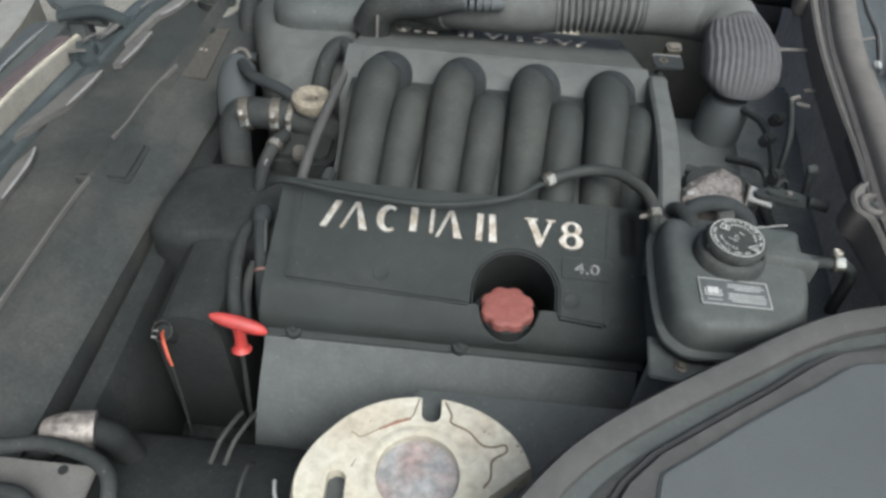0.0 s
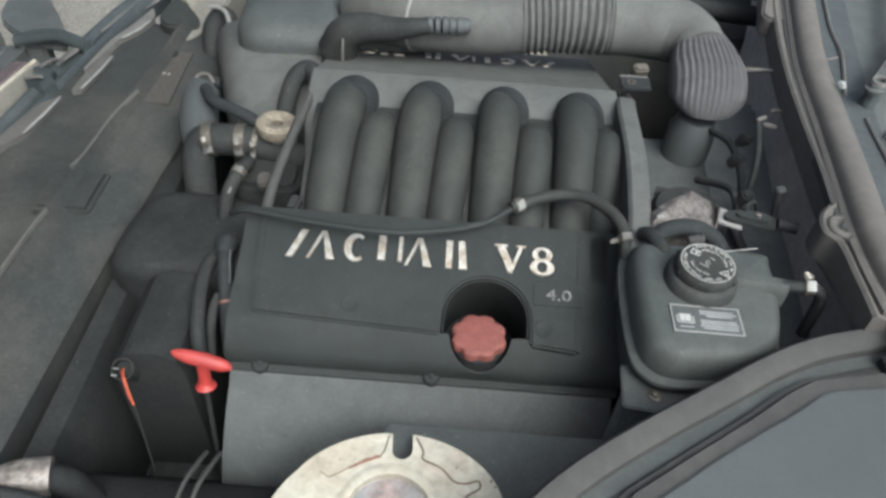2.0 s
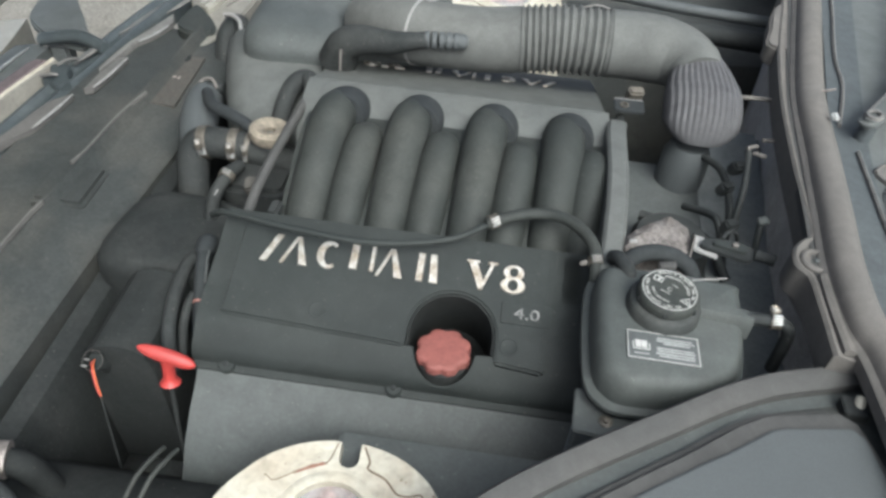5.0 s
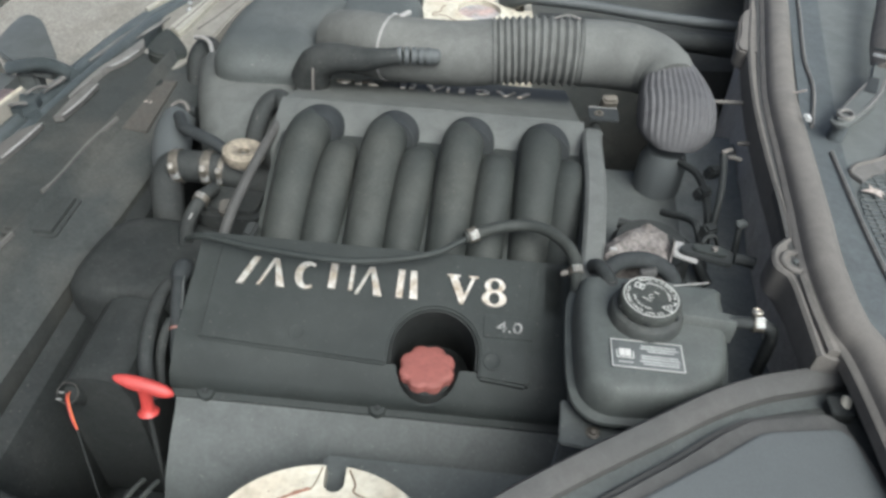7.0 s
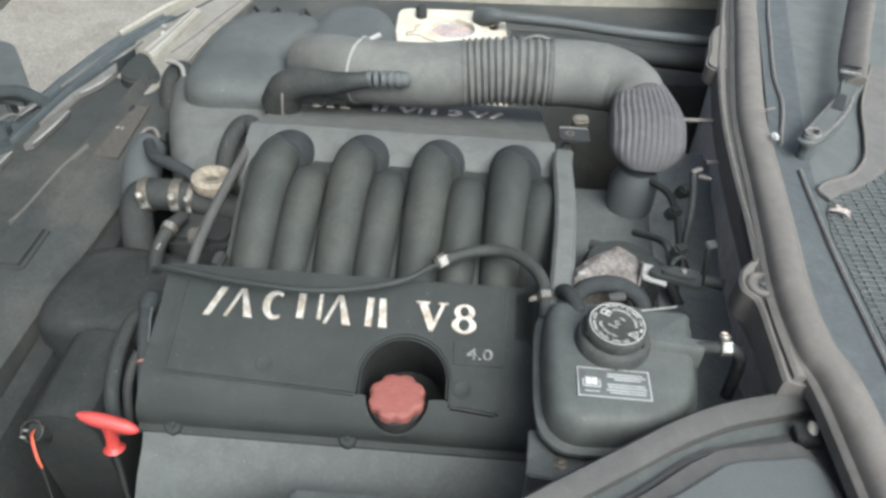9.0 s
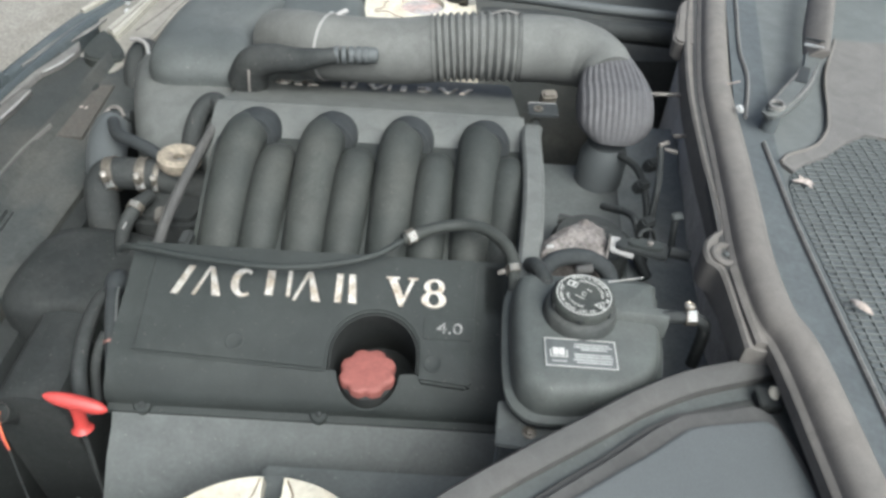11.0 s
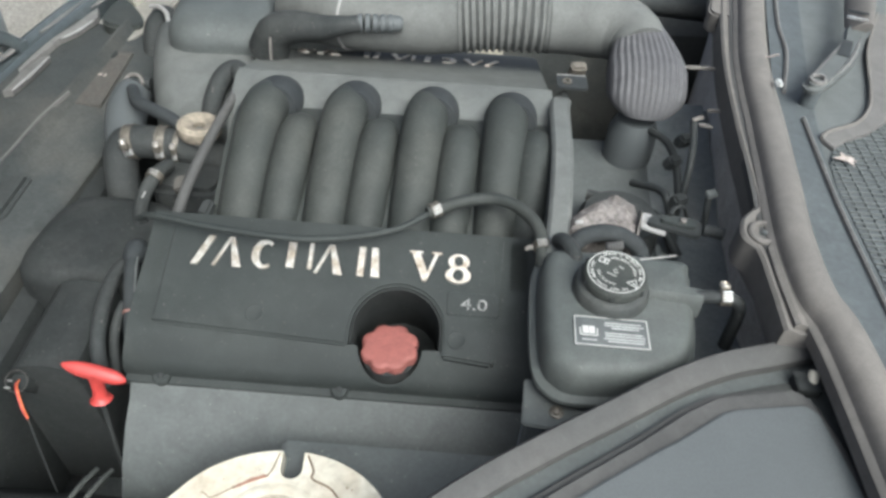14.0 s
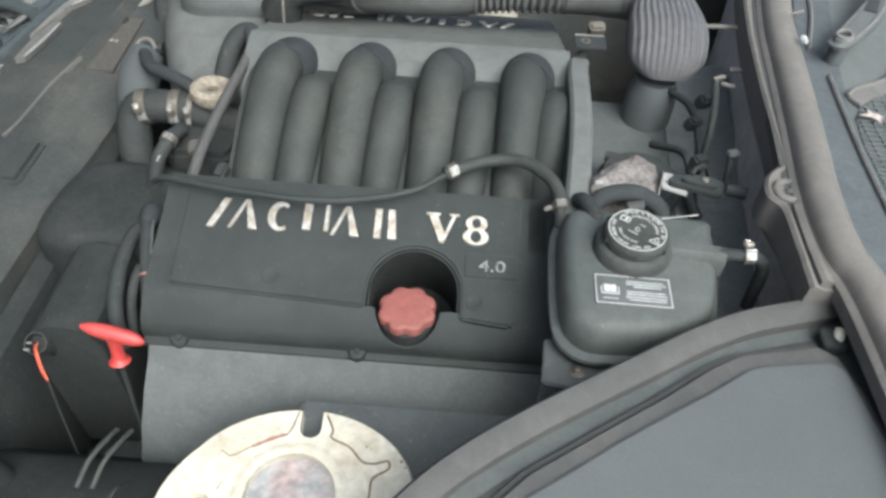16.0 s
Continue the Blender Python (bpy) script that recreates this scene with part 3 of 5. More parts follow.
part("block", box(0.46, 0.50, 0.28, pose(0.0, 0.235, 0.58), 0.02), DARK, engine)
NEAR, FAR = pose(0, 0, 0.9, 20, 0, 0), pose(0.030, 0.474, 0.9, 20, 0, 180)


def cam_cover(m, name, well):
    """A cam cover: moulded profile with a rounded shelf, a flange seam and bolts."""
    prof = [(0.066, -0.02), (0.066, -0.006), (0.0, -0.006), (-0.066, -0.0035), (-0.0775, -0.0052), (-0.0785, -0.0054), (-0.108, -0.0165), (-0.118, -0.026), (-0.1205, -0.033), (-0.118, -0.036), (-0.128, -0.038), (-0.130, -0.044), (-0.118, -0.05), (-0.15, -0.16), (0.115, -0.2)]
    dip_in = [(0.066, -0.02), (0.066, -0.006), (0.004, -0.006), (0.002, -0.15), (-0.073, -0.15), (-0.077, -0.0052), (-0.108, -0.0165), (-0.118, -0.026), (-0.1205, -0.033), (-0.118, -0.036), (-0.128, -0.038), (-0.13, -0.044), (-0.118, -0.05), (-0.15, -0.16), (0.115, -0.2)]

    def neck_cut(d):
        """The profile where the filler neck cuts into the shelf, d to the side of the neck's middle."""
        y = -0.0725 - 0.0425 * math.sqrt(max(0.0, 1 - (d / 0.0358) ** 2))
        z = -0.0054 + 0.376 * (y + 0.0785)
        return dip_in[:4] + [(y + 0.001, -0.15), (y, min(z, -0.0050))] + ([(min(-0.108, y - 0.002), min(-0.0165, z - 0.001))] + dip_in[7:])

    t = thing(name, "black moulded cam cover with a rounded shelf and flange bolts", "cam cover", m @ Vector((0, -0.12, -0.05)))
    bm = bmesh.new()
    rings(bm, [[(x, y, z) for y, z in p] for x, p in ((-0.212, prof), (-0.206, prof), (0.030, prof), *(((0.034, dip_in), *((0.076 + d, neck_cut(d)) for d in (-0.0355, -0.034, -0.030, -0.024, -0.016, -0.008, 0.0, 0.008, 0.016, 0.024, 0.030, 0.034, 0.0355)), (0.128, dip_in)) if well else ((0.034, prof), (0.128, prof))), (0.132, prof), (0.230, prof), (0.238, prof))])
    bm.transform(m)
    part("cover", bm, COVER, t, "", 30)
    if well:
        # Near-black wall and floor added to paint the well's shade.
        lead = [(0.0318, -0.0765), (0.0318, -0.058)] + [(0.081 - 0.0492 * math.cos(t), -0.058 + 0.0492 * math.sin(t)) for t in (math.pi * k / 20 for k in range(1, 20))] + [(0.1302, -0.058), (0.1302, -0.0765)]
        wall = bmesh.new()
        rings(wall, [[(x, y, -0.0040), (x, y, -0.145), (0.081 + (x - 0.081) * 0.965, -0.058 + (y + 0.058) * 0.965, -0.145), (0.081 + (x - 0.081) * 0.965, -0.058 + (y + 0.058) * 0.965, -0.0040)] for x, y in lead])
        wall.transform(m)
        part("well_shade_wall", wall, BLACK_SHADE, t, "near-black sheet painting shade on the filler well's wall")
        part("well_shade_floor", box(0.092, 0.112, 0.03, m @ pose(0.081, -0.056, -0.135), 0.004), BLACK_SHADE, t, "near-black floor painting shade into the filler well")
    # Panel added below the seam, its grey in place of haze over a gap.
    skirt = bmesh.new()
    rings(skirt, [[(x, y, z) for y, z in ((-0.129, -0.040), (-0.146, -0.048), (-0.175, -0.055), (-0.212, -0.071), (-0.255, -0.10), (-0.30, -0.21), (-0.29, -0.21), (-0.13, -0.10))] for x in (-0.206, -0.200, 0.226, 0.232)])
    skirt.transform(m)
    part("haze_skirt", skirt, SKIRT, t, "smooth grey panel added for the haze over a dark gap", 50)
    for x in (-0.172, 0.024):
        b = part("boss", lathe([(0.010, -0.03), (0.010, 0.003), (0.008, 0.005)], m @ pose(x, -0.121, -0.036, 0, 0, 0), 16), COVER, t)
        bolt(m @ Vector((x, -0.121, -0.032)), 0.0045, b, m.to_3x3().to_4x4(), mat=BLACK)
    return t


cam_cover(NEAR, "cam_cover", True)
cam_cover(FAR, "cam_cover", False)


def cut_plate(outer, holes, z0, z1, m):
    """A raised plate of any outline with holes through it."""
    bm = bmesh.new()
    edges = []
    for loop in (outer, *holes):
        low, high = [[bm.verts.new((x, y, z)) for x, y in loop] for z in (z0, z1)]
        for k in range(len(loop)):
            n = (k + 1) % len(loop)
            bm.faces.new((low[k], low[n], high[n], high[k]))
            edges.append(bm.edges.get((high[k], high[n])))
    bmesh.ops.triangle_fill(bm, edges=edges, use_beauty=True)
    bm.transform(m)
    return bm


def figure_eight(x, y0, y1, w0, h0, w1, h1, n=28):
    """The outline of two ovals, one on the other."""
    half = []
    for k in range(n + 1):
        y = (y0 - h0) + (y1 + h1 - y0 + h0) * (0.5 - 0.5 * math.cos(math.pi * k / n))
        reach = [w * math.sqrt(max(0.0, 1 - ((y - c) / h) ** 2)) for c, w, h in ((y0, w0, h0), (y1, w1, h1))]
        half.append((max(reach), y))
    return [(x + w, y) for w, y in half] + [(x - w, y) for w, y in half[::-1][1:-1]]


def emblem(m, parent):
    """Bright trim on a cover: six plain shapes, then the engine's type."""
    h = 0.036
    quad = lambda a, b, c, d: [a, b, c, d]
    shapes = [
        [quad((-0.157, 0), (-0.149, 0), (-0.134, h), (-0.142, h))],
        [quad((-0.133, 0), (-0.129, 0), (-0.114, h), (-0.118, h)), quad((-0.110, 0), (-0.100, 0), (-0.112, h), (-0.117, h))],
        [[(-0.076 + rx * math.cos(t), h / 2 + ry * math.sin(t)) for t in (math.pi * (0.3 + 1.4 * k / 12) for k in range(13))] for rx, ry in ((0.0145, 0.018),)],
        [quad((-0.050, 0.004), (-0.041, 0.004), (-0.041, h), (-0.050, h)), quad((-0.026, 0.004), (-0.021, 0.004), (-0.021, h), (-0.026, h))],
        [quad((-0.018, 0), (-0.014, 0), (0.000, h), (-0.004, h)), quad((0.004, 0), (0.014, 0), (0.002, h), (-0.003, h))],
        [quad((0.030, 0), (0.038, 0), (0.038, h), (0.030, h)), quad((0.046, 0), (0.056, 0), (0.052, h), (0.044, h))],
    ]
    for polys in shapes:
        bms = []
        for p in polys:
            if len(p) > 4:
                inner = [(-0.074 + (x + 0.076) * 0.52, h / 2 + (y - h / 2) * 0.74) for x, y in p]
                p = p + inner[::-1]
            bms.append(prism(p, -0.001, 0.0025, 0.0006, m, 1))
        part("trim_shape", joined(*bms), CHROME, parent, "plain bright trim shape, tarnished")
    vee = [(0.0875, h), (0.0875, h - 0.0018), (0.0905, h - 0.003), (0.1045, 0), (0.1085, 0), (0.1205, h - 0.003), (0.1245, h - 0.0018), (0.1245, h), (0.1130, h), (0.1130, h - 0.0018), (0.1165, h - 0.003), (0.1092, 0.0115), (0.0998, h - 0.003), (0.1030, h - 0.0018), (0.1030, h)]
    part("figure", cut_plate(vee, (), -0.001, 0.0025, m), CHROME, parent, "bright serifed letter V")
    eight = figure_eight(0.1440, 0.0100, 0.0262, 0.0142, 0.0100, 0.0118, 0.0095)
    holes = ([(0.1440 + 0.0062 * math.cos(t), 0.0102 + 0.0072 * math.sin(t)) for t in (2 * math.pi * k / 24 for k in range(24))],
             [(0.1440 + 0.0052 * math.cos(t), 0.0268 + 0.0062 * math.sin(t)) for t in (2 * math.pi * k / 24 for k in range(24))])
    part("figure", cut_plate(eight, holes, -0.001, 0.0025, m), CHROME, parent, "bright figure 8")


def coil_cover(m, name, worn, top, skin):
    """A moulded coil cover with an arched opening, trim and plugs."""
    t = thing(name, "black textured coil cover with bright raised trim", "engine cover", m @ Vector((0, 0, -0.005)))
    arch = [(0.081 + 0.0505 * math.cos(a), -0.058 + 0.0505 * math.sin(a)) for a in (math.pi * k / 16 for k in range(17))]
    outline = [(-0.190, -0.066), (-0.186, -0.070), (0.030, -0.080), *arch[::-1], (0.132, -0.086), (0.186, -0.091), (0.191, -0.086), (0.197, top - 0.005), (0.192, top), (-0.190, top), (-0.195, top - 0.005)]
    if not worn:
        outline = [(-0.222, -0.070), (0.200, -0.090), (0.204, top - 0.004), (0.198, top), (-0.216, top), (-0.222, top - 0.004)]
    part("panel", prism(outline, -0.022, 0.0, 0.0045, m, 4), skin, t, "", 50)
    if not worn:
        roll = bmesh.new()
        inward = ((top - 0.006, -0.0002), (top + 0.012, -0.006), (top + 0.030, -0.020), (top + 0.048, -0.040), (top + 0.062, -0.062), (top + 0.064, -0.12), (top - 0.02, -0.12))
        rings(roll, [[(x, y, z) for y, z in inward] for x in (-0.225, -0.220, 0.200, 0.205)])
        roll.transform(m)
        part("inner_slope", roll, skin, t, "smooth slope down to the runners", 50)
    if worn:
        part("end_cap", box(0.032, 0.15, 0.030, m @ pose(0.213, -0.010, -0.021), 0.006), COVER, t)
        part("edge_rib", box(0.003, 0.118, 0.003, m @ pose(-0.184, -0.004, 0.0, 0, 0, 0), 0.001), COVER, t)
        part("edge_rib", box(0.003, 0.135, 0.003, m @ pose(0.186, -0.012, 0.0, 0, 0, -2), 0.001), COVER, t)
    for x, y in ((0.147, -0.065), (-0.075, -0.052)):
        part("plug", lathe([(0.0105, -0.005), (0.0103, 0.0003), (0.0092, 0.0009), (0.0080, 0.0003), (0.001, 0.0004)], m @ pose(x, y, 0), 24), COVER, t)
    emblem(m, t)
    badge = part("badge", prism(rounded(0.134, -0.037, 0.192, -0.010, 0.003), -0.001, 0.0012, 0.0005, m, 1), COVER, t, "small badge with worn figures")
    if worn:
        part("figures", writing("4.0", 0.0185, m @ pose(0.1640, -0.0297, 0.0014), 0.0002, 1.35), WORN, badge, "worn pale figures 4.0")
    return t


coil_cover(NEAR, "coil_cover", True, 0.063, COVER)
# Same cover as the near one, its skin paled to paint haze.
coil_cover(FAR, "coil_cover", False, 0.172, DUST_HAZE)

# oil filler
filler = thing("oil_filler_cap", "faded red scalloped oil filler cap on a black neck", "oil cap", (0.080, -0.074, 0.845))
fm = pose(0.0755, -0.0655, 0.8290, -3, 0, 24) @ Matrix.Diagonal((0.96, 0.96, 1.0, 1.0))
part("neck", lathe([(0.0325, -0.040), (0.0325, 0.006), (0.0328, 0.010), (0.0328, 0.021), (0.028, 0.025)], fm, 36), BLACK_SHADE, filler, "dark filler neck")
part("cap", lathe([(0.0300, 0.0205), (0.0326, 0.0215), (0.0338, 0.0245), (0.0338, 0.0295), (0.0328, 0.0328), (0.0300, 0.0345), (0.0262, 0.0350), (0.010, 0.0352), (0.001, 0.0352)], fm, 160, 8, 0.100), CAPRED, filler)

# dipstick
dip = thing("dipstick", "bright red plastic T-shaped dipstick handle", "dipstick", (-0.222, -0.150, 0.70))
bar = tube([(-0.256, -0.128, 0.874), (-0.240, -0.129, 0.870), (-0.222, -0.130, 0.866), (-0.204, -0.131, 0.861), (-0.192, -0.132, 0.857)],
           lambda s: 0.0084 * (max(0.02, 1 - (2 * s - 1) ** 2)) ** 0.5, 16, 8, flat=0.75)
part("handle", bar, RED, dip)
part("stem", tube([(-0.223, -0.130, 0.866), (-0.2235, -0.134, 0.845), (-0.2235, -0.138, 0.829)], lambda s: 0.0085 - 0.0018 * math.sin(math.pi * s) + 0.003 * max(0, s - 0.85) / 0.15, 16), RED, dip)
part("guide_tube", tube([(-0.2235, -0.138, 0.829), (-0.224, -0.142, 0.80), (-0.225, -0.155, 0.70), (-0.225, -0.16, 0.55)], 0.003, 12), BLACK_SHADE, dip)

# intake manifold
mani = thing("intake_manifold", "black composite intake manifold with eight curved runners", "intake manifold", (0.03, 0.235, 0.80))
part("plenum", rings(bmesh.new(), [[(x, y, z) for y, z in ((0.075, 0.80), (0.078, 0.888), (0.10, 0.897), (0.17, 0.930), (0.215, 0.944), (0.245, 0.944), (0.29, 0.930), (0.36, 0.90), (0.39, 0.885), (0.39, 0.80))] for x in (-0.160, -0.155, 0.250, 0.255)]), MANIFOLD, mani, "", 30)
BIG, SMALL = (-0.120, -0.016, 0.088, 0.192), (-0.072, 0.032, 0.136, 0.232)
for x in BIG:
    part("runner", tube([(x - 0.008, 0.078, 0.878), (x - 0.006, 0.115, 0.904), (x - 0.003, 0.175, 0.938), (x, 0.225, 0.954), (x + 0.002, 0.262, 0.944), (x + 0.003, 0.286, 0.915), (x + 0.003, 0.295, 0.88)], lambda s: 0.0265 + 0.004 * s, 24, 6), MANIFOLD, mani)
# Dark sleeves added in place of the shaded gap round each runner.
for x in BIG:
    part("socket", tube([(x + 0.006, 0.240, 0.946), (x + 0.008, 0.258, 0.942), (x + 0.009, 0.276, 0.934), (x + 0.010, 0.292, 0.91), (x + 0.010, 0.30, 0.86)], lambda s: 0.0345 + 0.002 * s, 24, 5), RUBBER_SHADE, mani, "dark sleeve standing in for the shade round the runner")
for x in SMALL:
    part("runner", tube([(x - 0.009, 0.078, 0.876), (x - 0.006, 0.115, 0.903), (x - 0.002, 0.165, 0.932), (x, 0.205, 0.938), (x, 0.232, 0.914), (x, 0.24, 0.88)], 0.0245, 24, 6), MANIFOLD, mani)
part("flange", sweep([(0.25, 0.082, 0.885), (0.0, 0.080, 0.885), (-0.17, 0.080, 0.885)], [(-0.014, -0.05), (-0.014, 0.004), (-0.010, 0.008), (0.010, 0.008), (0.014, 0.0), (0.014, -0.05)]), MANIFOLD, mani)

# ---- hoses and fittings on the engine ----
fuel = thing("breather_hose", "thin black breather hose sagging along the cover", "hose", (0.0, 0.03, 0.93))
part("pipe", tube([(-0.235, 0.060, 0.905), (-0.205, 0.042, 0.930), (-0.130, 0.026, 0.934), (-0.025, 0.019, 0.934), (0.062, 0.038, 0.937), (0.106, 0.068, 0.941)], 0.0040, 12), COVER, fuel)
part("hose", tube([(0.104, 0.068, 0.942), (0.115, 0.074, 0.943), (0.142, 0.087, 0.946), (0.172, 0.092, 0.949), (0.198, 0.083, 0.953), (0.220, 0.058, 0.956), (0.229, 0.035, 0.957), (0.231, 0.012, 0.955), (0.232, -0.008, 0.945)], 0.0073, 16), MANIFOLD, fuel)
worm_clamp((0.112, 0.0735, 0.9425), (0.011, 0.0070, 0.001), 0.0078, 0.011, fuel)
worm_clamp((0.231, 0.014, 0.956), (0.003, -0.024, -0.008), 0.0078, 0.009, fuel)
part("clamp_ear", joined(*[lathe([(0.0016, -0.0008), (0.0030, 0.0), (0.0016, 0.0008)], pose(0.2195 - 0.002 * k, 0.011 - 0.001 * k, 0.956, 60, 20 * k, 0), 10) for k in range(3)]), SEAL, fuel, "small dull clamp ear")

water = thing("coolant_crossover", "black coolant hose with two plated clamps", "coolant hose", (-0.28, 0.2, 0.82))
part("hose", tube([(-0.316, 0.16, 0.70), (-0.322, 0.180, 0.78), (-0.330, 0.216, 0.848), (-0.326, 0.232, 0.872), (-0.308, 0.234, 0.880), (-0.262, 0.233, 0.881), (-0.22, 0.232, 0.874), (-0.18, 0.230, 0.86)], 0.0225, 20), BLACK, water)
worm_clamp((-0.312, 0.234, 0.8795), (1, 0.10, 0.15), 0.023, 0.013, water, face=(-0.1, -0.99, 0.0), screw=True)
worm_clamp((-0.268, 0.2335, 0.881), (1, 0.04, 0.0), 0.023, 0.013, water, face=(0, -0.99, 0.0), screw=True)
worm_clamp((-0.247, 0.233, 0.880), (1, 0.02, -0.1), 0.0232, 0.007, water, face=(0, -0.99, 0.0), screw=True)
part("radiator_hose", tube([(-0.368, 0.400, 0.845), (-0.364, 0.365, 0.862), (-0.354, 0.315, 0.866), (-0.340, 0.268, 0.862), (-0.326, 0.238, 0.86)], lambda s: 0.024 + 0.004 * math.sin(math.pi * s), 20), LID, water, "broad black radiator hose")
part("housing", prism(rounded(-0.045, -0.05, 0.05, 0.05, 0.02), -0.10, 0.0, 0.008, pose(-0.225, 0.205, 0.868)), BLACK, water, "dark cast thermostat housing")
part("small_hose", tube([(-0.245, 0.185, 0.885), (-0.250, 0.150, 0.893), (-0.262, 0.12, 0.87), (-0.27, 0.10, 0.80)], 0.009, 14), BLACK, water)
worm_clamp((-0.250, 0.150, 0.893), (-0.2, -0.9, -0.2), 0.0095, 0.009, water)
part("elbow", tube([(-0.378, 0.345, 0.855), (-0.374, 0.360, 0.874), (-0.358, 0.373, 0.880), (-0.335, 0.374, 0.880)], 0.009, 14), BLACK, water)
part("strap_hose", tube([(-0.345, 0.335, 0.895), (-0.320, 0.292, 0.905), (-0.290, 0.272, 0.908), (-0.258, 0.256, 0.905), (-0.235, 0.245, 0.89)], 0.009, 12), RUBBER_SHADE, water)
part("pale_collar", tube([(-0.378, 0.366, 0.878), (-0.369, 0.380, 0.888), (-0.354, 0.379, 0.890), (-0.343, 0.366, 0.884)], 0.0032, 10), SEAL, water, "pale worn rim of the hose end")
part("stud", tube([(-0.253, 0.141, 0.89), (-0.255, 0.115, 0.888)], 0.0011, 6), PLATE, water)

ring = thing("foam_ring_cap", "beige crumbling foam ring on a dark filler stub", "filler cap", (-0.222, 0.248, 0.86))
part("ring", lathe([(0.008, 0.006), (0.008, 0.014), (0.012, 0.018), (0.022, 0.020), (0.0285, 0.016), (0.0295, 0.006), (0.026, 0.0), (0.012, 0.0)], pose(-0.216, 0.236, 0.900, -2, 4, 0), 36, hollow=True), BEIGE, ring)
part("stub", lathe([(0.018, -0.02), (0.018, 0.020), (0.008, 0.026), (0.001, 0.026)], pose(-0.216, 0.236, 0.880, -2, 4, 0), 24), DARK, ring)

upright = thing("vacuum_pipe", "dull grey vacuum pipe looping over the manifold end", "pipe", (-0.18, 0.1, 0.88))
part("pipe", tube([(-0.198, 0.062, 0.893), (-0.193, 0.12, 0.914), (-0.182, 0.20, 0.932), (-0.173, 0.27, 0.940), (-0.172, 0.30, 0.938)], 0.0068, 14), WING_RUBBER, upright)
part("loop_hose", tube([(-0.215, 0.27, 0.885), (-0.212, 0.295, 0.915), (-0.203, 0.325, 0.935), (-0.186, 0.335, 0.942), (-0.172, 0.315, 0.938), (-0.164, 0.28, 0.92), (-0.158, 0.25, 0.89)], 0.0135, 14), BLACK, upright)
part("connector", box(0.018, 0.022, 0.018, pose(-0.215, 0.146, 0.885, 20, 0, 10), 0.003), STICKER, upright)
part("connector", box(0.014, 0.022, 0.014, pose(-0.162, 0.085, 0.905, 20, 0, -15), 0.003), BLACK, upright)

# front of the engine
front = thing("timing_cover", "black rounded front timing cover", "timing cover", (-0.29, 0.0, 0.6))
prof = [(-0.34, 0.60), (-0.34, 0.80), (-0.335, 0.828), (-0.322, 0.842), (-0.300, 0.848), (-0.278, 0.846), (-0.263, 0.836), (-0.256, 0.815), (-0.254, 0.60)]
part("cover", rings(bmesh.new(), [[(x, y, z) for x, z in prof] for y in (-0.115, -0.108, 0.0, 0.008)]), BLACK_SHADE, front, "", 30)
slope = ((0.54, 0.900), (0.44, 0.924), (0.38, 0.926), (0.335, 0.915), (0.300, 0.892), (0.282, 0.86), (0.278, 0.78), (0.54, 0.78))
part("upper_cover", rings(bmesh.new(), [[(x + lean * (0.40 - y), y, z if z < 0.8 else z - drop) for y, z in slope] for x, lean, drop in ((-0.345, 0.36, 0.10), (-0.343, 0.36, 0.055), (-0.336, 0.35, 0.028), (-0.322, 0.33, 0.010), (-0.300, 0.30, 0.001), (-0.185, 0.0, 0.0), (-0.178, 0.0, 0.0))]), DUST_HAZE, front, "sloping front cover, paled with painted-in haze", 50)
part("curved_hose", tube([(-0.256, 0.045, 0.848), (-0.262, 0.020, 0.850), (-0.259, -0.020, 0.851), (-0.253, -0.055, 0.848), (-0.246, -0.085, 0.836), (-0.241, -0.10, 0.80)], 0.0085, 14), BLACK, front)
part("curved_hose", tube([(-0.238, -0.02, 0.845), (-0.241, -0.035, 0.840), (-0.240, -0.06, 0.828), (-0.236, -0.085, 0.80)], 0.006, 12), BLACK, front)
sensor = thing("coil_connector", "black connector boot with a thin red lock ring", "connector", (-0.225, 0.0, 0.82))
part("boot", tube([(-0.241, 0.052, 0.862), (-0.242, 0.046, 0.866), (-0.240, 0.030, 0.868), (-0.236, 0.012, 0.866), (-0.230, -0.012, 0.858), (-0.224, -0.036, 0.847), (-0.220, -0.056, 0.832), (-0.218, -0.07, 0.80)],
     lambda s: 0.0085 + 0.0055 * max(0.0, 1 - abs(s - 0.16) / 0.16) ** 0.5, 18), RUBBER_SHADE, sensor)
part("lock_ring", lathe([(0.0070, -0.0014), (0.0096, -0.0014), (0.0096, 0.0014), (0.0070, 0.0014)], Matrix.Translation((-0.2245, -0.034, 0.848)) @ Vector((0.2, -0.85, -0.42)).to_track_quat("Z", "Y").to_matrix().to_4x4(), 20, hollow=True), LOCK, sensor, "thin rusty red ring")
part("clip", tube([(-0.2315, 0.026, 0.8755), (-0.2290, 0.012, 0.874), (-0.2255, -0.004, 0.868), (-0.2235, -0.016, 0.863)], 0.0014, 8), SKIRT, sensor)

plug = thing("sensor_plug", "dark sensor plug with orange and red wires", "connector", (-0.332, -0.12, 0.79))
pm = pose(-0.320, -0.122, 0.826, 38, 0, 0)
part("socket", lathe([(0.0120, -0.03), (0.0120, 0.004), (0.0110, 0.006), (0.0100, -0.004), (0.001, -0.002)], pm, 28), BLACK_SHADE, plug)
part("ring", lathe([(0.0116, 0.0057), (0.0119, 0.0061), (0.0122, 0.0057), (0.0119, 0.0052)], pm, 28, hollow=True), SEAL, plug, "worn rim of the socket")
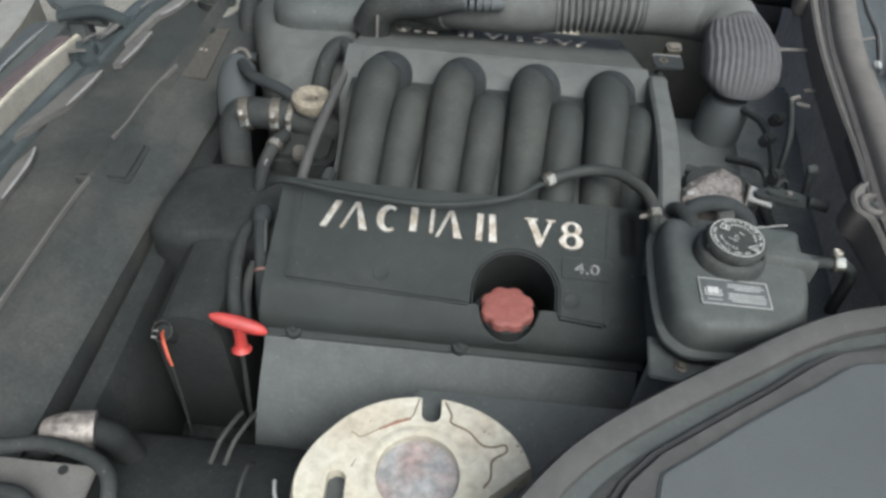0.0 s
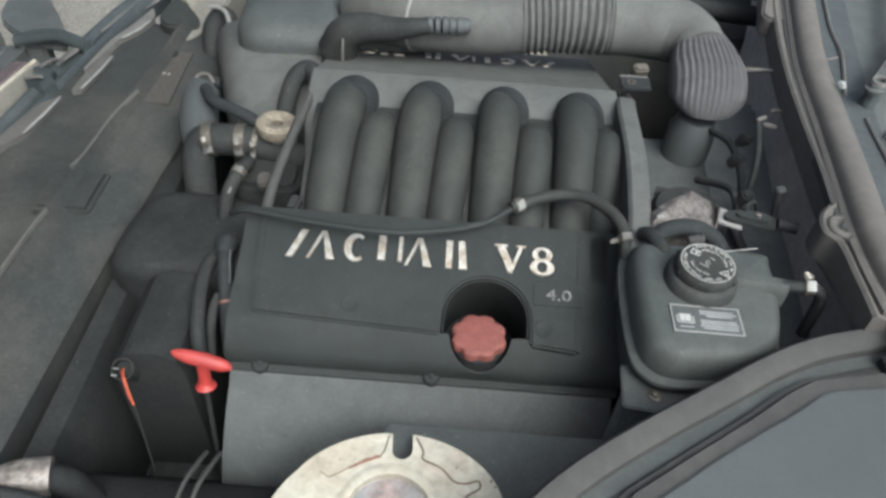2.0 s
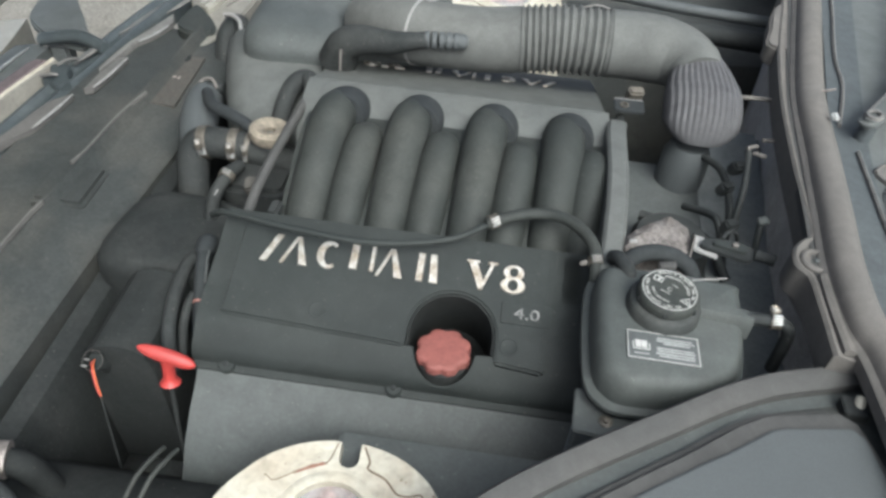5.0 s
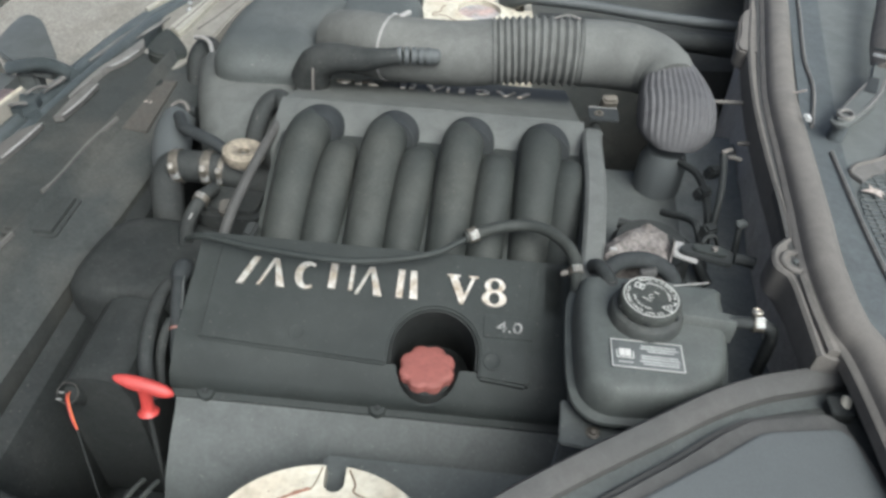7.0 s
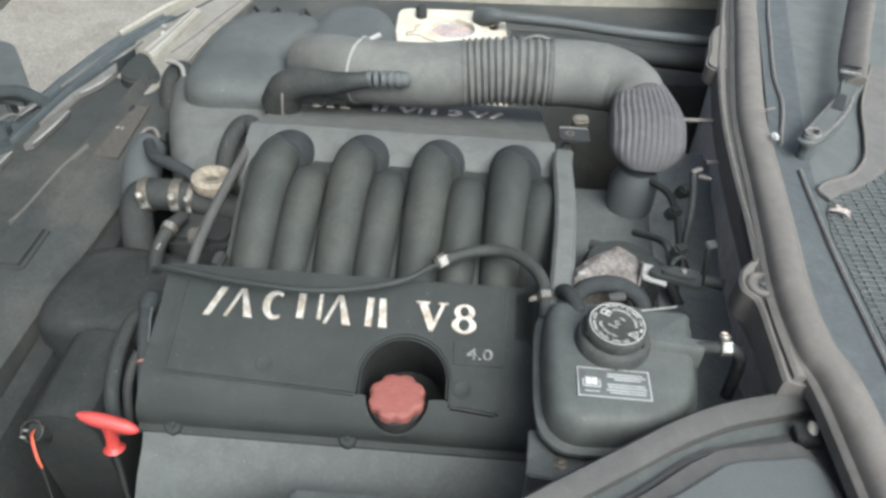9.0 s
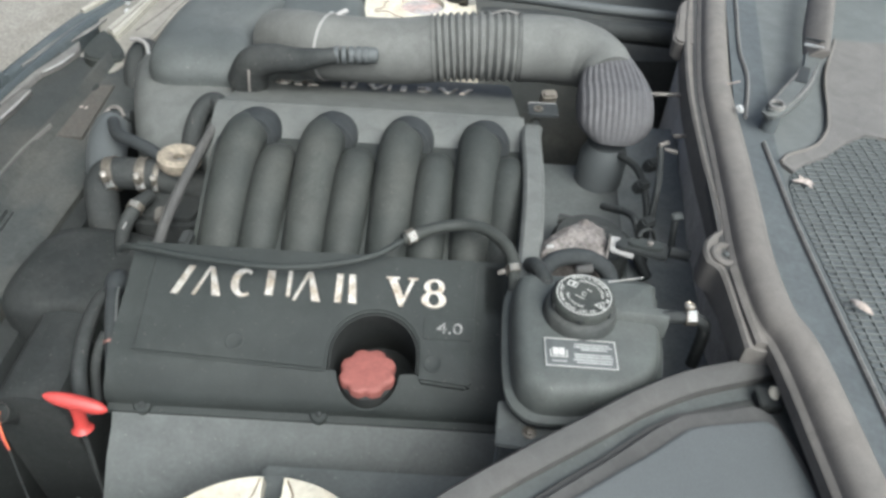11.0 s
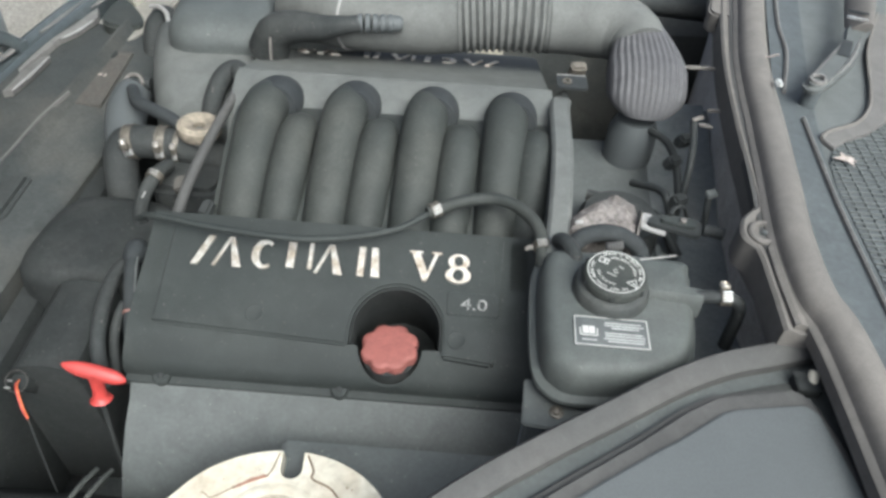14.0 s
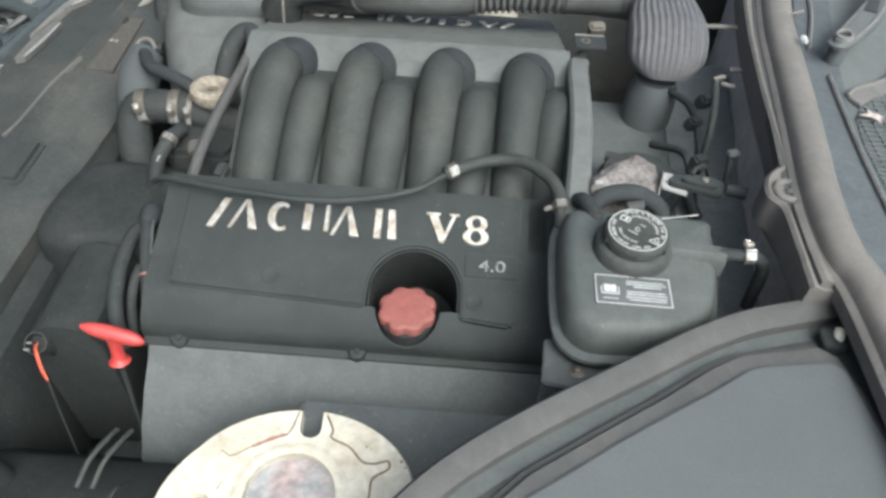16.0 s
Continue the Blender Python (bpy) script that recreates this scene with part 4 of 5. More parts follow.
part("wire", tube([(-0.321, -0.121, 0.826), (-0.317, -0.132, 0.828), (-0.309, -0.146, 0.816), (-0.304, -0.153, 0.802)], 0.0006, 8), ORANGE, plug)
part("wire", tube([(-0.323, -0.124, 0.826), (-0.318, -0.134, 0.827), (-0.310, -0.148, 0.814), (-0.3045, -0.154, 0.802)], 0.0006, 8), RED_WIRE, plug)
part("sleeve", tube([(-0.3045, -0.153, 0.803), (-0.298, -0.165, 0.782), (-0.290, -0.182, 0.740), (-0.286, -0.195, 0.687)], 0.0012, 10), BLACK_SHADE, plug)
for y, z in ((-0.124, 0.828), (-0.131, 0.825)):
    part("pin", tube([(-0.332, y, z), (-0.325, y - 0.001, z + 0.002)], 0.0009, 6), PLATE, plug)
part("sensor_body", tube([(-0.320, -0.114, 0.815), (-0.320, -0.104, 0.795), (-0.320, -0.085, 0.73), (-0.318, -0.065, 0.627)], 0.012, 18), BLACK_SHADE, plug)

# ---- coolant expansion tank ----
tank = thing("expansion_tank", "black plastic coolant expansion tank with a printed cap", "expansion tank", (0.295, -0.09, 0.90))
TOP = [(0.238, -0.158), (0.262, -0.166), (0.318, -0.160), (0.345, -0.146), (0.362, -0.122), (0.372, -0.080), (0.376, -0.030), (0.366, -0.012), (0.250, -0.010), (0.232, -0.020), (0.226, -0.060), (0.226, -0.132)]


def grown(poly, d):
    cx, cy = sum(p[0] for p in poly) / len(poly), sum(p[1] for p in poly) / len(poly)
    return [(cx + (x - cx) * (1 + d / 0.08), cy + (y - cy) * (1 + d / 0.08)) for x, y in poly]


def smooth_outline(poly, n=4):
    line = spline([(x, y, 0) for x, y in poly + poly[:3]], n)
    return [(v.x, v.y) for v in line[n:n * (len(poly) + 1)]]


OUT = smooth_outline(TOP)
levels = [(-0.004, 0.880), (-0.004, 0.938), (0.010, 0.941), (0.011, 0.944), (0.010, 0.947), (0.003, 0.950), (0.002, 0.964), (-0.001, 0.974), (-0.006, 0.981), (-0.014, 0.984), (-0.05, 0.985)]
part("body", rings(bmesh.new(), [[(x, y, z) for x, y in grown(OUT, d)] for d, z in levels]), SHELL, tank, "", 35)
cm = pose(0.2900, -0.0690, 0.9845) @ Matrix.Diagonal((0.94, 0.94, 1.0, 1.0))
part("neck", lathe([(0.0395, -0.004), (0.0390, 0.004), (0.0372, 0.011), (0.0350, 0.0135), (0.027, 0.0155)], cm, 48), SLAM, tank, "broad dark collar under the cap")
cap = part("cap", lathe([(0.0300, 0.015), (0.0322, 0.017), (0.0322, 0.0225), (0.0312, 0.0255), (0.0292, 0.0272), (0.0286, 0.0268), (0.001, 0.0268)], cm, 64), MANIFOLD, tank, "round black cap with white warning print")
top = cm @ pose(0, 0, 0.0268)
for a in (20, 80, 140, 200, 260, 320):
    part("grip", box(0.004, 0.006, 0.006, cm @ pose(0.0322 * math.cos(radians(a)), 0.0322 * math.sin(radians(a)), 0.020, 0, 0, a), 0.0015), BLACK, cap)
part("print_ring", lathe([(0.0274, 0.0003), (0.0274, 0.0007), (0.0284, 0.0007), (0.0284, 0.0003)], top, 48, hollow=True), WHITE, cap)


def arc_text(text, r, size, start, step, inward):
    bms = []
    for k, ch in enumerate(text):
        if ch == " ":
            continue
        a = start + step * k
        m = top @ pose(r * math.cos(radians(a)), r * math.sin(radians(a)), 0.0005, 0, 0, a + (90 if inward else -90))
        bms.append(writing(ch, size, m, 0.0002))
    return joined(*bms)


part("cap_text", arc_text("DO NOT OPEN WHEN HOT", 0.0224, 0.0046, -71, -7.3, False), WHITE, cap, "white printed words DO NOT OPEN WHEN HOT")
part("cap_text", arc_text("NE PAS OUVRIR A CHAUD", 0.0262, 0.0046, -21, 6.6, True), WHITE, cap, "white printed words NE PAS OUVRIR A CHAUD")
part("cap_text", arc_text("WARNING", 0.0158, 0.0042, -104, -12.5, False), WHITE, cap, "white printed word WARNING")
part("cap_text", arc_text("AVERTISSEMENT", 0.0206, 0.0042, -10, 9.0, True), WHITE, cap, "white printed word AVERTISSEMENT")
tri_m = top @ pose(0.0155, -0.0145, 0, 0, 0, 205)
tri = [(0.0062 * math.cos(radians(a)), 0.0062 * math.sin(radians(a))) for a in (90, 210, 330)]
part("print_triangle", joined(*[box(0.0108, 0.0008, 0.0006, tri_m @ pose((p[0] + q[0]) / 2, (p[1] + q[1]) / 2, 0.0006, 0, 0, math.degrees(math.atan2(q[1] - p[1], q[0] - p[0]))), 0) for p, q in zip(tri, tri[1:] + tri[:1])],
     box(0.0010, 0.0042, 0.0006, tri_m @ pose(0, 0.0003, 0.0006), 0)), WHITE, cap)
bk = top @ pose(-0.0105, 0.0145, 0, 0, 0, -25)
part("print_book", joined(box(0.0090, 0.0010, 0.0006, bk @ pose(0, 0.0035, 0.0006), 0), box(0.0090, 0.0010, 0.0006, bk @ pose(0, -0.003, 0.0006), 0), box(0.0010, 0.0070, 0.0006, bk @ pose(-0.0045, 0, 0.0006), 0),
     box(0.0010, 0.0070, 0.0006, bk @ pose(0.0045, 0, 0.0006), 0), box(0.0022, 0.0045, 0.0006, bk @ pose(0.001, 0, 0.0006), 0)), WHITE, cap)
part("print_lines", joined(box(0.010, 0.0005, 0.0006, top @ pose(-0.005, -0.004, 0.0006, 0, 0, -30), 0), box(0.006, 0.0005, 0.0006, top @ pose(0.006, 0.006, 0.0006, 0, 0, -40), 0),
     *[box(0.0016, 0.0005, 0.0006, top @ pose(0.0024 * math.cos(a), 0.0005 + 0.0024 * math.sin(a), 0.0006, 0, 0, math.degrees(a) + 90), 0) for a in (0.9 + 0.62 * k for k in range(8))]), WHITE, cap)

lm = pose(0.2860, -0.1215, 0.9852, 0, 0, -0.8) @ Matrix.Diagonal((0.97, 1.0, 1.0, 1.0))
label = part("label", prism(rounded(-0.0355, -0.0172, 0.0355, 0.0172, 0.002), -0.002, 0.0006, 0.0002, lm, 1), LABEL, tank, "black label with a white border and unreadable lines")
part("label_border", joined(box(0.070, 0.0007, 0.0004, lm @ pose(0, 0.0162, 0.0010), 0), box(0.070, 0.0007, 0.0004, lm @ pose(0, -0.0162, 0.0010), 0),
     box(0.0007, 0.032, 0.0004, lm @ pose(-0.0345, 0, 0.0010), 0), box(0.0010, 0.032, 0.0004, lm @ pose(0.0345, 0, 0.0010), 0)), WHITE, label)
part("label_book", joined(box(0.0055, 0.0085, 0.0004, lm @ pose(-0.0245, 0.001, 0.0010), 0), box(0.0055, 0.0085, 0.0004, lm @ pose(-0.0185, 0.001, 0.0010), 0), box(0.016, 0.0010, 0.0004, lm @ pose(-0.0215, -0.0052, 0.0010), 0),
     box(0.0010, 0.008, 0.0004, lm @ pose(-0.0295, -0.001, 0.0010), 0), box(0.0010, 0.008, 0.0004, lm @ pose(-0.0135, -0.001, 0.0010), 0)), WHITE, label)
for w, dx, y in ((0.034, 0, 0.0105), (0.037, 0.001, 0.0075), (0.026, 0.002, 0.0045), (0.036, 0, -0.0015), (0.037, 0.001, -0.0045), (0.038, 0.0, -0.0078), (0.034, 0.001, -0.0108)):
    part("label_line", box(w, 0.0013, 0.0004, lm @ pose(0.0115 + dx, y, 0.0010), 0), FADED, label)
part("label_line", box(0.014, 0.0010, 0.0004, lm @ pose(-0.0215, -0.0105, 0.0010), 0), FADED, label)
part("outlet", sweep([(0.315, -0.066, 0.988), (0.35, -0.068, 0.988), (0.378, -0.070, 0.986)], [(-0.009, -0.02), (-0.009, 0.0), (-0.005, 0.006), (0.005, 0.006), (0.009, 0.0), (0.009, -0.02)]), SHELL, tank)
part("outlet_hose", tube([(0.365, -0.069, 0.986), (0.390, -0.069, 0.987), (0.408, -0.070, 0.986), (0.418, -0.072, 0.972), (0.420, -0.074, 0.92)], 0.0064, 16), BLACK, tank)
worm_clamp((0.400, -0.0695, 0.987), (1, -0.02, 0), 0.0066, 0.010, tank, face=(0, -0.5, 0.85))
part("clamp_screw", lathe([(0.0045, -0.003), (0.0056, 0.0), (0.0050, 0.002), (0.0042, 0.0022), (0.0036, 0.0012), (0.001, 0.0012)], pose(0.400, -0.060, 0.995, -20, 10, 0), 18), CHROME, tank, "bright round clamp screw")
bracket = part("bracket", prism([(0.209, -0.190), (0.30, -0.200), (0.33, -0.15), (0.213, -0.140)], 0.925, 0.930, 0.0015), SKIRT, tank, "flat black mounting bracket")
part("leg", prism([(0.215, -0.175), (0.30, -0.18), (0.30, -0.165), (0.215, -0.16)], 0.80, 0.926, 0.002), DARK, tank)
bolt((0.2415, -0.1755, 0.931), 0.0050, bracket, mat=ZINC)
part("rod", tube([(0.325, -0.023, 0.984), (0.363, -0.0145, 0.985)], 0.0007, 6), PLATE, tank)
part("vent_valve", tube([(0.247, 0.012, 0.968), (0.251, 0.004, 0.976), (0.256, -0.010, 0.980), (0.261, -0.026, 0.978), (0.262, -0.034, 0.965)], 0.0085, 14), BLACK, tank, "black vent stub beside the cap")

# ---- throttle corner ----
thr = thing("throttle_linkage", "rough cast alloy throttle bracket and lever", "throttle body", (0.33, 0.05, 0.90))
casting = ((0.262, 0.030), (0.266, 0.056), (0.284, 0.076), (0.308, 0.088), (0.328, 0.087), (0.339, 0.070), (0.336, 0.040), (0.324, 0.033), (0.303, 0.037), (0.280, 0.031))
levels = ((1.05, 0.86), (1.05, 0.940), (1.03, 0.952), (1.0, 0.961), (0.95, 0.967), (0.86, 0.970), (0.72, 0.9705), (0.55, 0.972), (0.36, 0.9725), (0.15, 0.972))
lump = rings(bmesh.new(), [[(0.305 + (x - 0.305) * g, 0.058 + (y - 0.058) * g, z) for x, y in smooth_outline(list(casting), 6)] for g, z in levels])
for v in lump.verts:
    if v.co.z > 0.9:
        v.co += noise.noise_vector(v.co * 75.0) * 0.0045 + noise.noise_vector(v.co * 210.0) * 0.0016
part("casting", lump, ALLOY, thr, "rough grey-brown casting", 40)
part("fin", prism([(0.0, 0.0), (0.040, 0.0), (0.040, 0.004), (0.020, 0.016)], -0.0009, 0.0009, 0.0003, pose(0.3335, 0.030, 0.966, 0, 0, 78) @ pose(0, 0, 0, 90, 0, 0)), SEAL, thr, "thin upright web")
part("pale_plate", prism([(0.342, 0.070), (0.354, 0.068), (0.366, 0.040), (0.364, 0.034), (0.340, 0.044)], 0.964, 0.9665, 0.0006), PLATE, thr, "pale bare metal plate")
lever = part("lever", prism(smooth_outline([(0.3465, 0.050), (0.353, 0.060), (0.372, 0.063), (0.392, 0.061), (0.406, 0.052), (0.404, 0.040), (0.396, 0.031), (0.368, 0.040), (0.350, 0.0455)]), 0.966, 0.972, 0.0015), BLACK, thr, "dull black lever")
part("rib", prism(smooth_outline([(0.360, 0.049), (0.366, 0.056), (0.390, 0.055), (0.398, 0.047), (0.392, 0.040), (0.372, 0.044)]), 0.971, 0.976, 0.0015), COVER, lever)
part("nipple", lathe([(0.0035, 0.0), (0.0035, 0.003), (0.002, 0.004), (0.0005, 0.004)], pose(0.383, 0.048, 0.976), 14), SEAL, lever)
part("cable_end", tube([(0.372, 0.060, 0.974), (0.380, 0.074, 0.972), (0.396, 0.090, 0.960), (0.41, 0.10, 0.93)], 0.0022, 8), BLACK, lever)
part("spindle", tube([(0.405, 0.042, 0.972), (0.414, 0.040, 0.972), (0.426, 0.036, 0.972)], 0.0065, 14), BLACK, thr)
part("post", tube([(0.424, 0.082, 0.93), (0.424, 0.098, 0.962), (0.427, 0.112, 0.968)], 0.004, 12), BLACK, thr)
part("post_cap", box(0.014, 0.010, 0.006, pose(0.426, 0.103, 0.972, 20, 0, 20), 0.0015), SKIRT, thr)
part("spring", joined(*[lathe([(0.0045, -0.0008), (0.0058, 0.0), (0.0045, 0.0008)], pose(0.299 + 0.003 * k, 0.008 + 0.0008 * k, 0.968, 0, 90, 12), 12) for k in range(6)]), PLATE, thr, "short pale spring")
part("tip", box(0.009, 0.004, 0.004, pose(0.270, 0.039, 0.972, 0, 0, 8), 0.001), PLATE, thr)
part("body", lathe([(0.05, -0.10), (0.05, -0.02), (0.044, -0.01), (0.001, -0.01)], pose(0.335, 0.115, 0.93), 32), BLACK, thr)
part("collar", tube([(0.256, 0.0, 0.950), (0.268, 0.018, 0.964), (0.288, 0.026, 0.970), (0.312, 0.026, 0.970), (0.332, 0.018, 0.962), (0.340, 0.004, 0.950)], 0.0095, 14), RUBBER_SHADE, thr, "broad black rubber collar")
for pts, r in ((((0.30, 0.16, 0.91), (0.345, 0.14, 0.915), (0.385, 0.13, 0.905), (0.41, 0.09, 0.88)), 0.007), (((0.36, 0.19, 0.91), (0.385, 0.155, 0.93), (0.392, 0.13, 0.93), (0.41, 0.12, 0.88)), 0.005), (((0.39, 0.28, 0.93), (0.41, 0.24, 0.935), (0.415, 0.18, 0.92), (0.42, 0.15, 0.86)), 0.005)):
    part("cable", tube(pts, r, 10), BLACK, thr)
for x, y, z in ((0.408, 0.205, 0.935), (0.402, 0.13, 0.935), (0.425, 0.24, 0.945)):
    part("connector", box(0.022, 0.014, 0.018, pose(x, y, z, 20, 10, 35), 0.003), BLACK, thr)
part("small_pipe", tube([(0.424, 0.225, 0.985), (0.421, 0.20, 0.980), (0.415, 0.165, 0.965), (0.41, 0.14, 0.93)], 0.0042, 10), BLACK, thr, "dull grey small pipe")
for x, y, z, a in ((0.428, 0.226, 0.990, 30), (0.436, 0.214, 0.988, -20), (0.452, 0.246, 0.990, 5), (0.468, 0.272, 0.992, 70)):
    part("pipe_clip", box(0.017, 0.005, 0.004, pose(x, y, z, 15, 0, a), 0.001), SEAL, thr)
part("rear_shelf", box(0.26, 0.34, 0.30, pose(0.335, 0.17, 0.72), 0.01), SKIRT, thr)

rail = thing("cable_duct", "grey plastic cable duct beside the manifold", "cable duct", (0.258, 0.14, 0.90))
part("channel", sweep([(0.270, 0.318, 0.930), (0.268, 0.300, 0.950), (0.262, 0.26, 0.960), (0.260, 0.16, 0.962), (0.252, 0.06, 0.958), (0.245, 0.0, 0.95), (0.243, -0.02, 0.93)], [(-0.013, -0.06), (-0.013, 0.004), (-0.009, 0.008), (0.009, 0.008), (0.013, 0.004), (0.013, -0.06)]), DUST_HAZE, rail)
plate = part("bracket", prism(rounded(0.260, 0.309, 0.302, 0.338, 0.004), 0.965, 0.970, 0.001), RUBBER_SHADE, rail, "dark bracket with a bright bolt eye")
part("eye", lathe([(0.0035, 0.0), (0.0035, 0.002), (0.0065, 0.002), (0.0065, 0.0)], pose(0.274, 0.321, 0.9702), 16, hollow=True), ZINC, plate)
part("edge", box(0.040, 0.0016, 0.003, pose(0.281, 0.3385, 0.969), 0.0005), PLATE, plate)
part("upright", prism(rounded(-0.011, -0.008, 0.011, 0.008, 0.005), -0.02, 0.014, 0.003, pose(0.290, 0.352, 0.968, 18, 0, 10)), ZINC, rail, "dull brown fixing lug")
part("leg", box(0.012, 0.05, 0.10, pose(0.272, 0.30, 0.905), 0.003), BLACK, rail)

# ---- intake duct, elbow and air box ----
duct = thing("intake_duct", "black plastic intake duct with a bellows and ribbed elbow", "air duct", (0.15, 0.43, 0.94))
part("pipe", tube([(-0.125, 0.505, 0.952), (-0.10, 0.480, 0.965), (-0.07, 0.459, 0.974), (-0.03, 0.444, 0.978), (0.06, 0.438, 0.981), (0.125, 0.438, 0.990)], 0.0485, 28), DUCT, duct)
part("bellows", tube([(0.120, 0.438, 0.990), (0.18, 0.440, 0.996), (0.25, 0.440, 0.999)], lambda s: 0.0485 + 0.0025 * math.cos(2 * math.pi * 12 * s), 28, 48), DUCT, duct)
part("bend", tube([(0.245, 0.440, 0.999), (0.30, 0.438, 1.0), (0.342, 0.426, 1.0), (0.366, 0.402, 0.998), (0.374, 0.375, 0.994)], lambda s: 0.049 - 0.017 * max(0.0, s - 0.35), 28), DUCT, duct)
part("bellows_clip", tube([(0.204, 0.445, 1.0475), (0.222, 0.447, 1.0525), (0.241, 0.445, 1.0495)], 0.0018, 8), STRIP, duct, "pale wire clip on the bellows")
elbow = bmesh.new()
loops = []
for k in range(41):
    f = min(1.0, k / 18)
    turn = radians(88) * max(0.0, (k - 18) / 22)
    swell = f * (1.6 - 0.6 * f)
    closing = max(0.0, (k - 30) / 10)
    w = (0.030 + 0.0225 * swell) * math.sqrt(1 - 0.48 * closing ** 3)
    h = 0.031 + 0.005 * swell
    bow = 0.030
    cy, cz = 0.402 - 0.070 * f - bow * math.sin(turn), 0.998 - 0.016 * f - bow * (1 - math.cos(turn))
    loop = []
    for j in range(320):
        a = 2 * math.pi * j / 320
        sq = (abs(math.cos(a)) ** 2.6 + abs(math.sin(a)) ** 2.6) ** (-1 / 2.6)
        across, up = w * sq * math.cos(a), h * sq * math.sin(a)
        rib = 0.0013 * math.cos(2 * math.pi * math.cos(a) * sq * 6.5) * min(1.0, max(0.0, f - 0.3) * 3) * (1 - closing) * max(0.0, math.sin(a)) ** 0.5
        lift = up + rib
        loop.append((0.376 + 0.003 * f + across, cy - lift * math.sin(turn), cz + lift * math.cos(turn)))
    loops.append(loop)
rings(elbow, loops)
part("ribbed_elbow", elbow, ELBOW, duct, "ribbed grey rubber elbow", 60)
part("elbow_foot", lathe([(0.034, -0.14), (0.034, 0.0), (0.026, 0.02)], pose(0.374, 0.30, 0.915), 28), LID, duct)
part("side_hose", tube([(-0.155, 0.400, 0.940), (-0.140, 0.392, 0.972), (-0.110, 0.388, 0.985), (-0.070, 0.381, 0.990), (-0.040, 0.377, 0.998), (-0.015, 0.383, 1.0)], lambda s: 0.030 - 0.018 * min(1.0, s * 1.15), 18), BLACK, duct)
for k in range(5):
    part("hose_rib", lathe([(0.0105, -0.004), (0.0128, -0.003), (0.0128, 0.003), (0.0105, 0.004)], pose(-0.016 + 0.0105 * k, 0.3835 + 0.001 * k, 1.0, 0, 90, 5), 18), LID, duct)
part("hose_end", lathe([(0.010, -0.02), (0.0105, -0.016), (0.0115, 0.012), (0.008, 0.017), (0.001, 0.018)], pose(0.026, 0.388, 1.0, 0, 90, 5), 18), LID, duct)
part("spigot", tube([(-0.140, 0.352, 0.95), (-0.140, 0.356, 0.965), (-0.140, 0.362, 0.980)], 0.0018, 10), SEAL, duct)
worm_clamp((-0.036, 0.4455, 0.978), (1, -0.36, 0.05), 0.0490, 0.004, duct, face=(0.1, 0.3, 1), mat=PLATE)
part("clamp_housing", box(0.024, 0.007, 0.005, pose(-0.018, 0.464, 1.025, 25, 0, 55), 0.001), PLATE, duct, "bright screw housing of the clamp")


def dome(poly, z0, z1, r):
    """A housing of any outline whose top edge is widely rounded."""
    steps = [(0.0, z0)] + [(-r * (1 - math.cos(t)), z1 - r + r * math.sin(t)) for t in (math.pi * k / 12 for k in range(7))] + [(-r - 0.02, z1 + 0.002)]
    return rings(bmesh.new(), [[(x, y, z) for x, y in grown(poly, d)] for d, z in steps])


part("upper_front_cover", dome(smooth_outline([(-0.385, 0.02), (-0.30, 0.012), (-0.222, 0.020), (-0.212, 0.09), (-0.220, 0.150), (-0.29, 0.168), (-0.37, 0.160), (-0.395, 0.09)]), 0.55, 0.848, 0.025), BLACK_SHADE, front, "smooth black upper front cover", 60)

airbox = thing("air_filter_box", "large dusty black air filter housing", "air box", (-0.17, 0.55, 0.82))
part("body", dome(smooth_outline([(-0.300, 0.405), (-0.22, 0.400), (-0.158, 0.405), (-0.150, 0.44), (-0.168, 0.52), (-0.140, 0.64), (-0.17, 0.69), (-0.26, 0.685), (-0.312, 0.62), (-0.322, 0.48)]), 0.80, 0.968, 0.034), SKIRT, airbox, "", 60)
part("outlet_dome", dome(smooth_outline([(-0.165, 0.47), (-0.06, 0.470), (-0.015, 0.50), (-0.004, 0.58), (-0.015, 0.70), (-0.06, 0.76), (-0.14, 0.74), (-0.165, 0.60)]), 0.80, 0.956, 0.034), SKIRT, airbox, "", 60)
for x in (-0.30, -0.26, -0.21):
    part("clip", tube([(x + 0.03, 0.645, 0.955), (x + 0.036, 0.665, 0.968), (x + 0.042, 0.68, 0.95)], 0.004, 8), BLACK, airbox)
stay = thing("brake_pipe", "dark hose curling past the far turret", "hose", (0.2, 0.76, 0.86))
part("hose", tube([(0.140, 0.815, 0.905), (0.165, 0.790, 0.922), (0.21, 0.775, 0.928), (0.30, 0.765, 0.928), (0.42, 0.742, 0.928), (0.61, 0.715, 0.93)], lambda s: 0.010 + 0.011 * max(0.0, 1 - s / 0.28) ** 0.6, 16), LID, stay)
part("lower_hose", tube([(0.20, 0.740, 0.90), (0.30, 0.728, 0.905), (0.42, 0.705, 0.905), (0.61, 0.68, 0.905)], 0.018, 14), BLACK, stay)
part("rod", tube([(0.410, 0.345, 0.990), (0.45, 0.344, 0.992), (0.488, 0.343, 0.994)], 0.003, 8), SEAL, stay)
part("stud", lathe([(0.011, -0.03), (0.011, 0.012), (0.008, 0.018)], pose(0.023, 0.815, 0.905), 16), BLACK, stay)

# ---- front of the car ----
BONNET_OPEN = 72
slam = thing("radiator_panel", "dusty black radiator top panel across the front of the bay", "radiator panel", (-0.47, 0.2, 0.6))
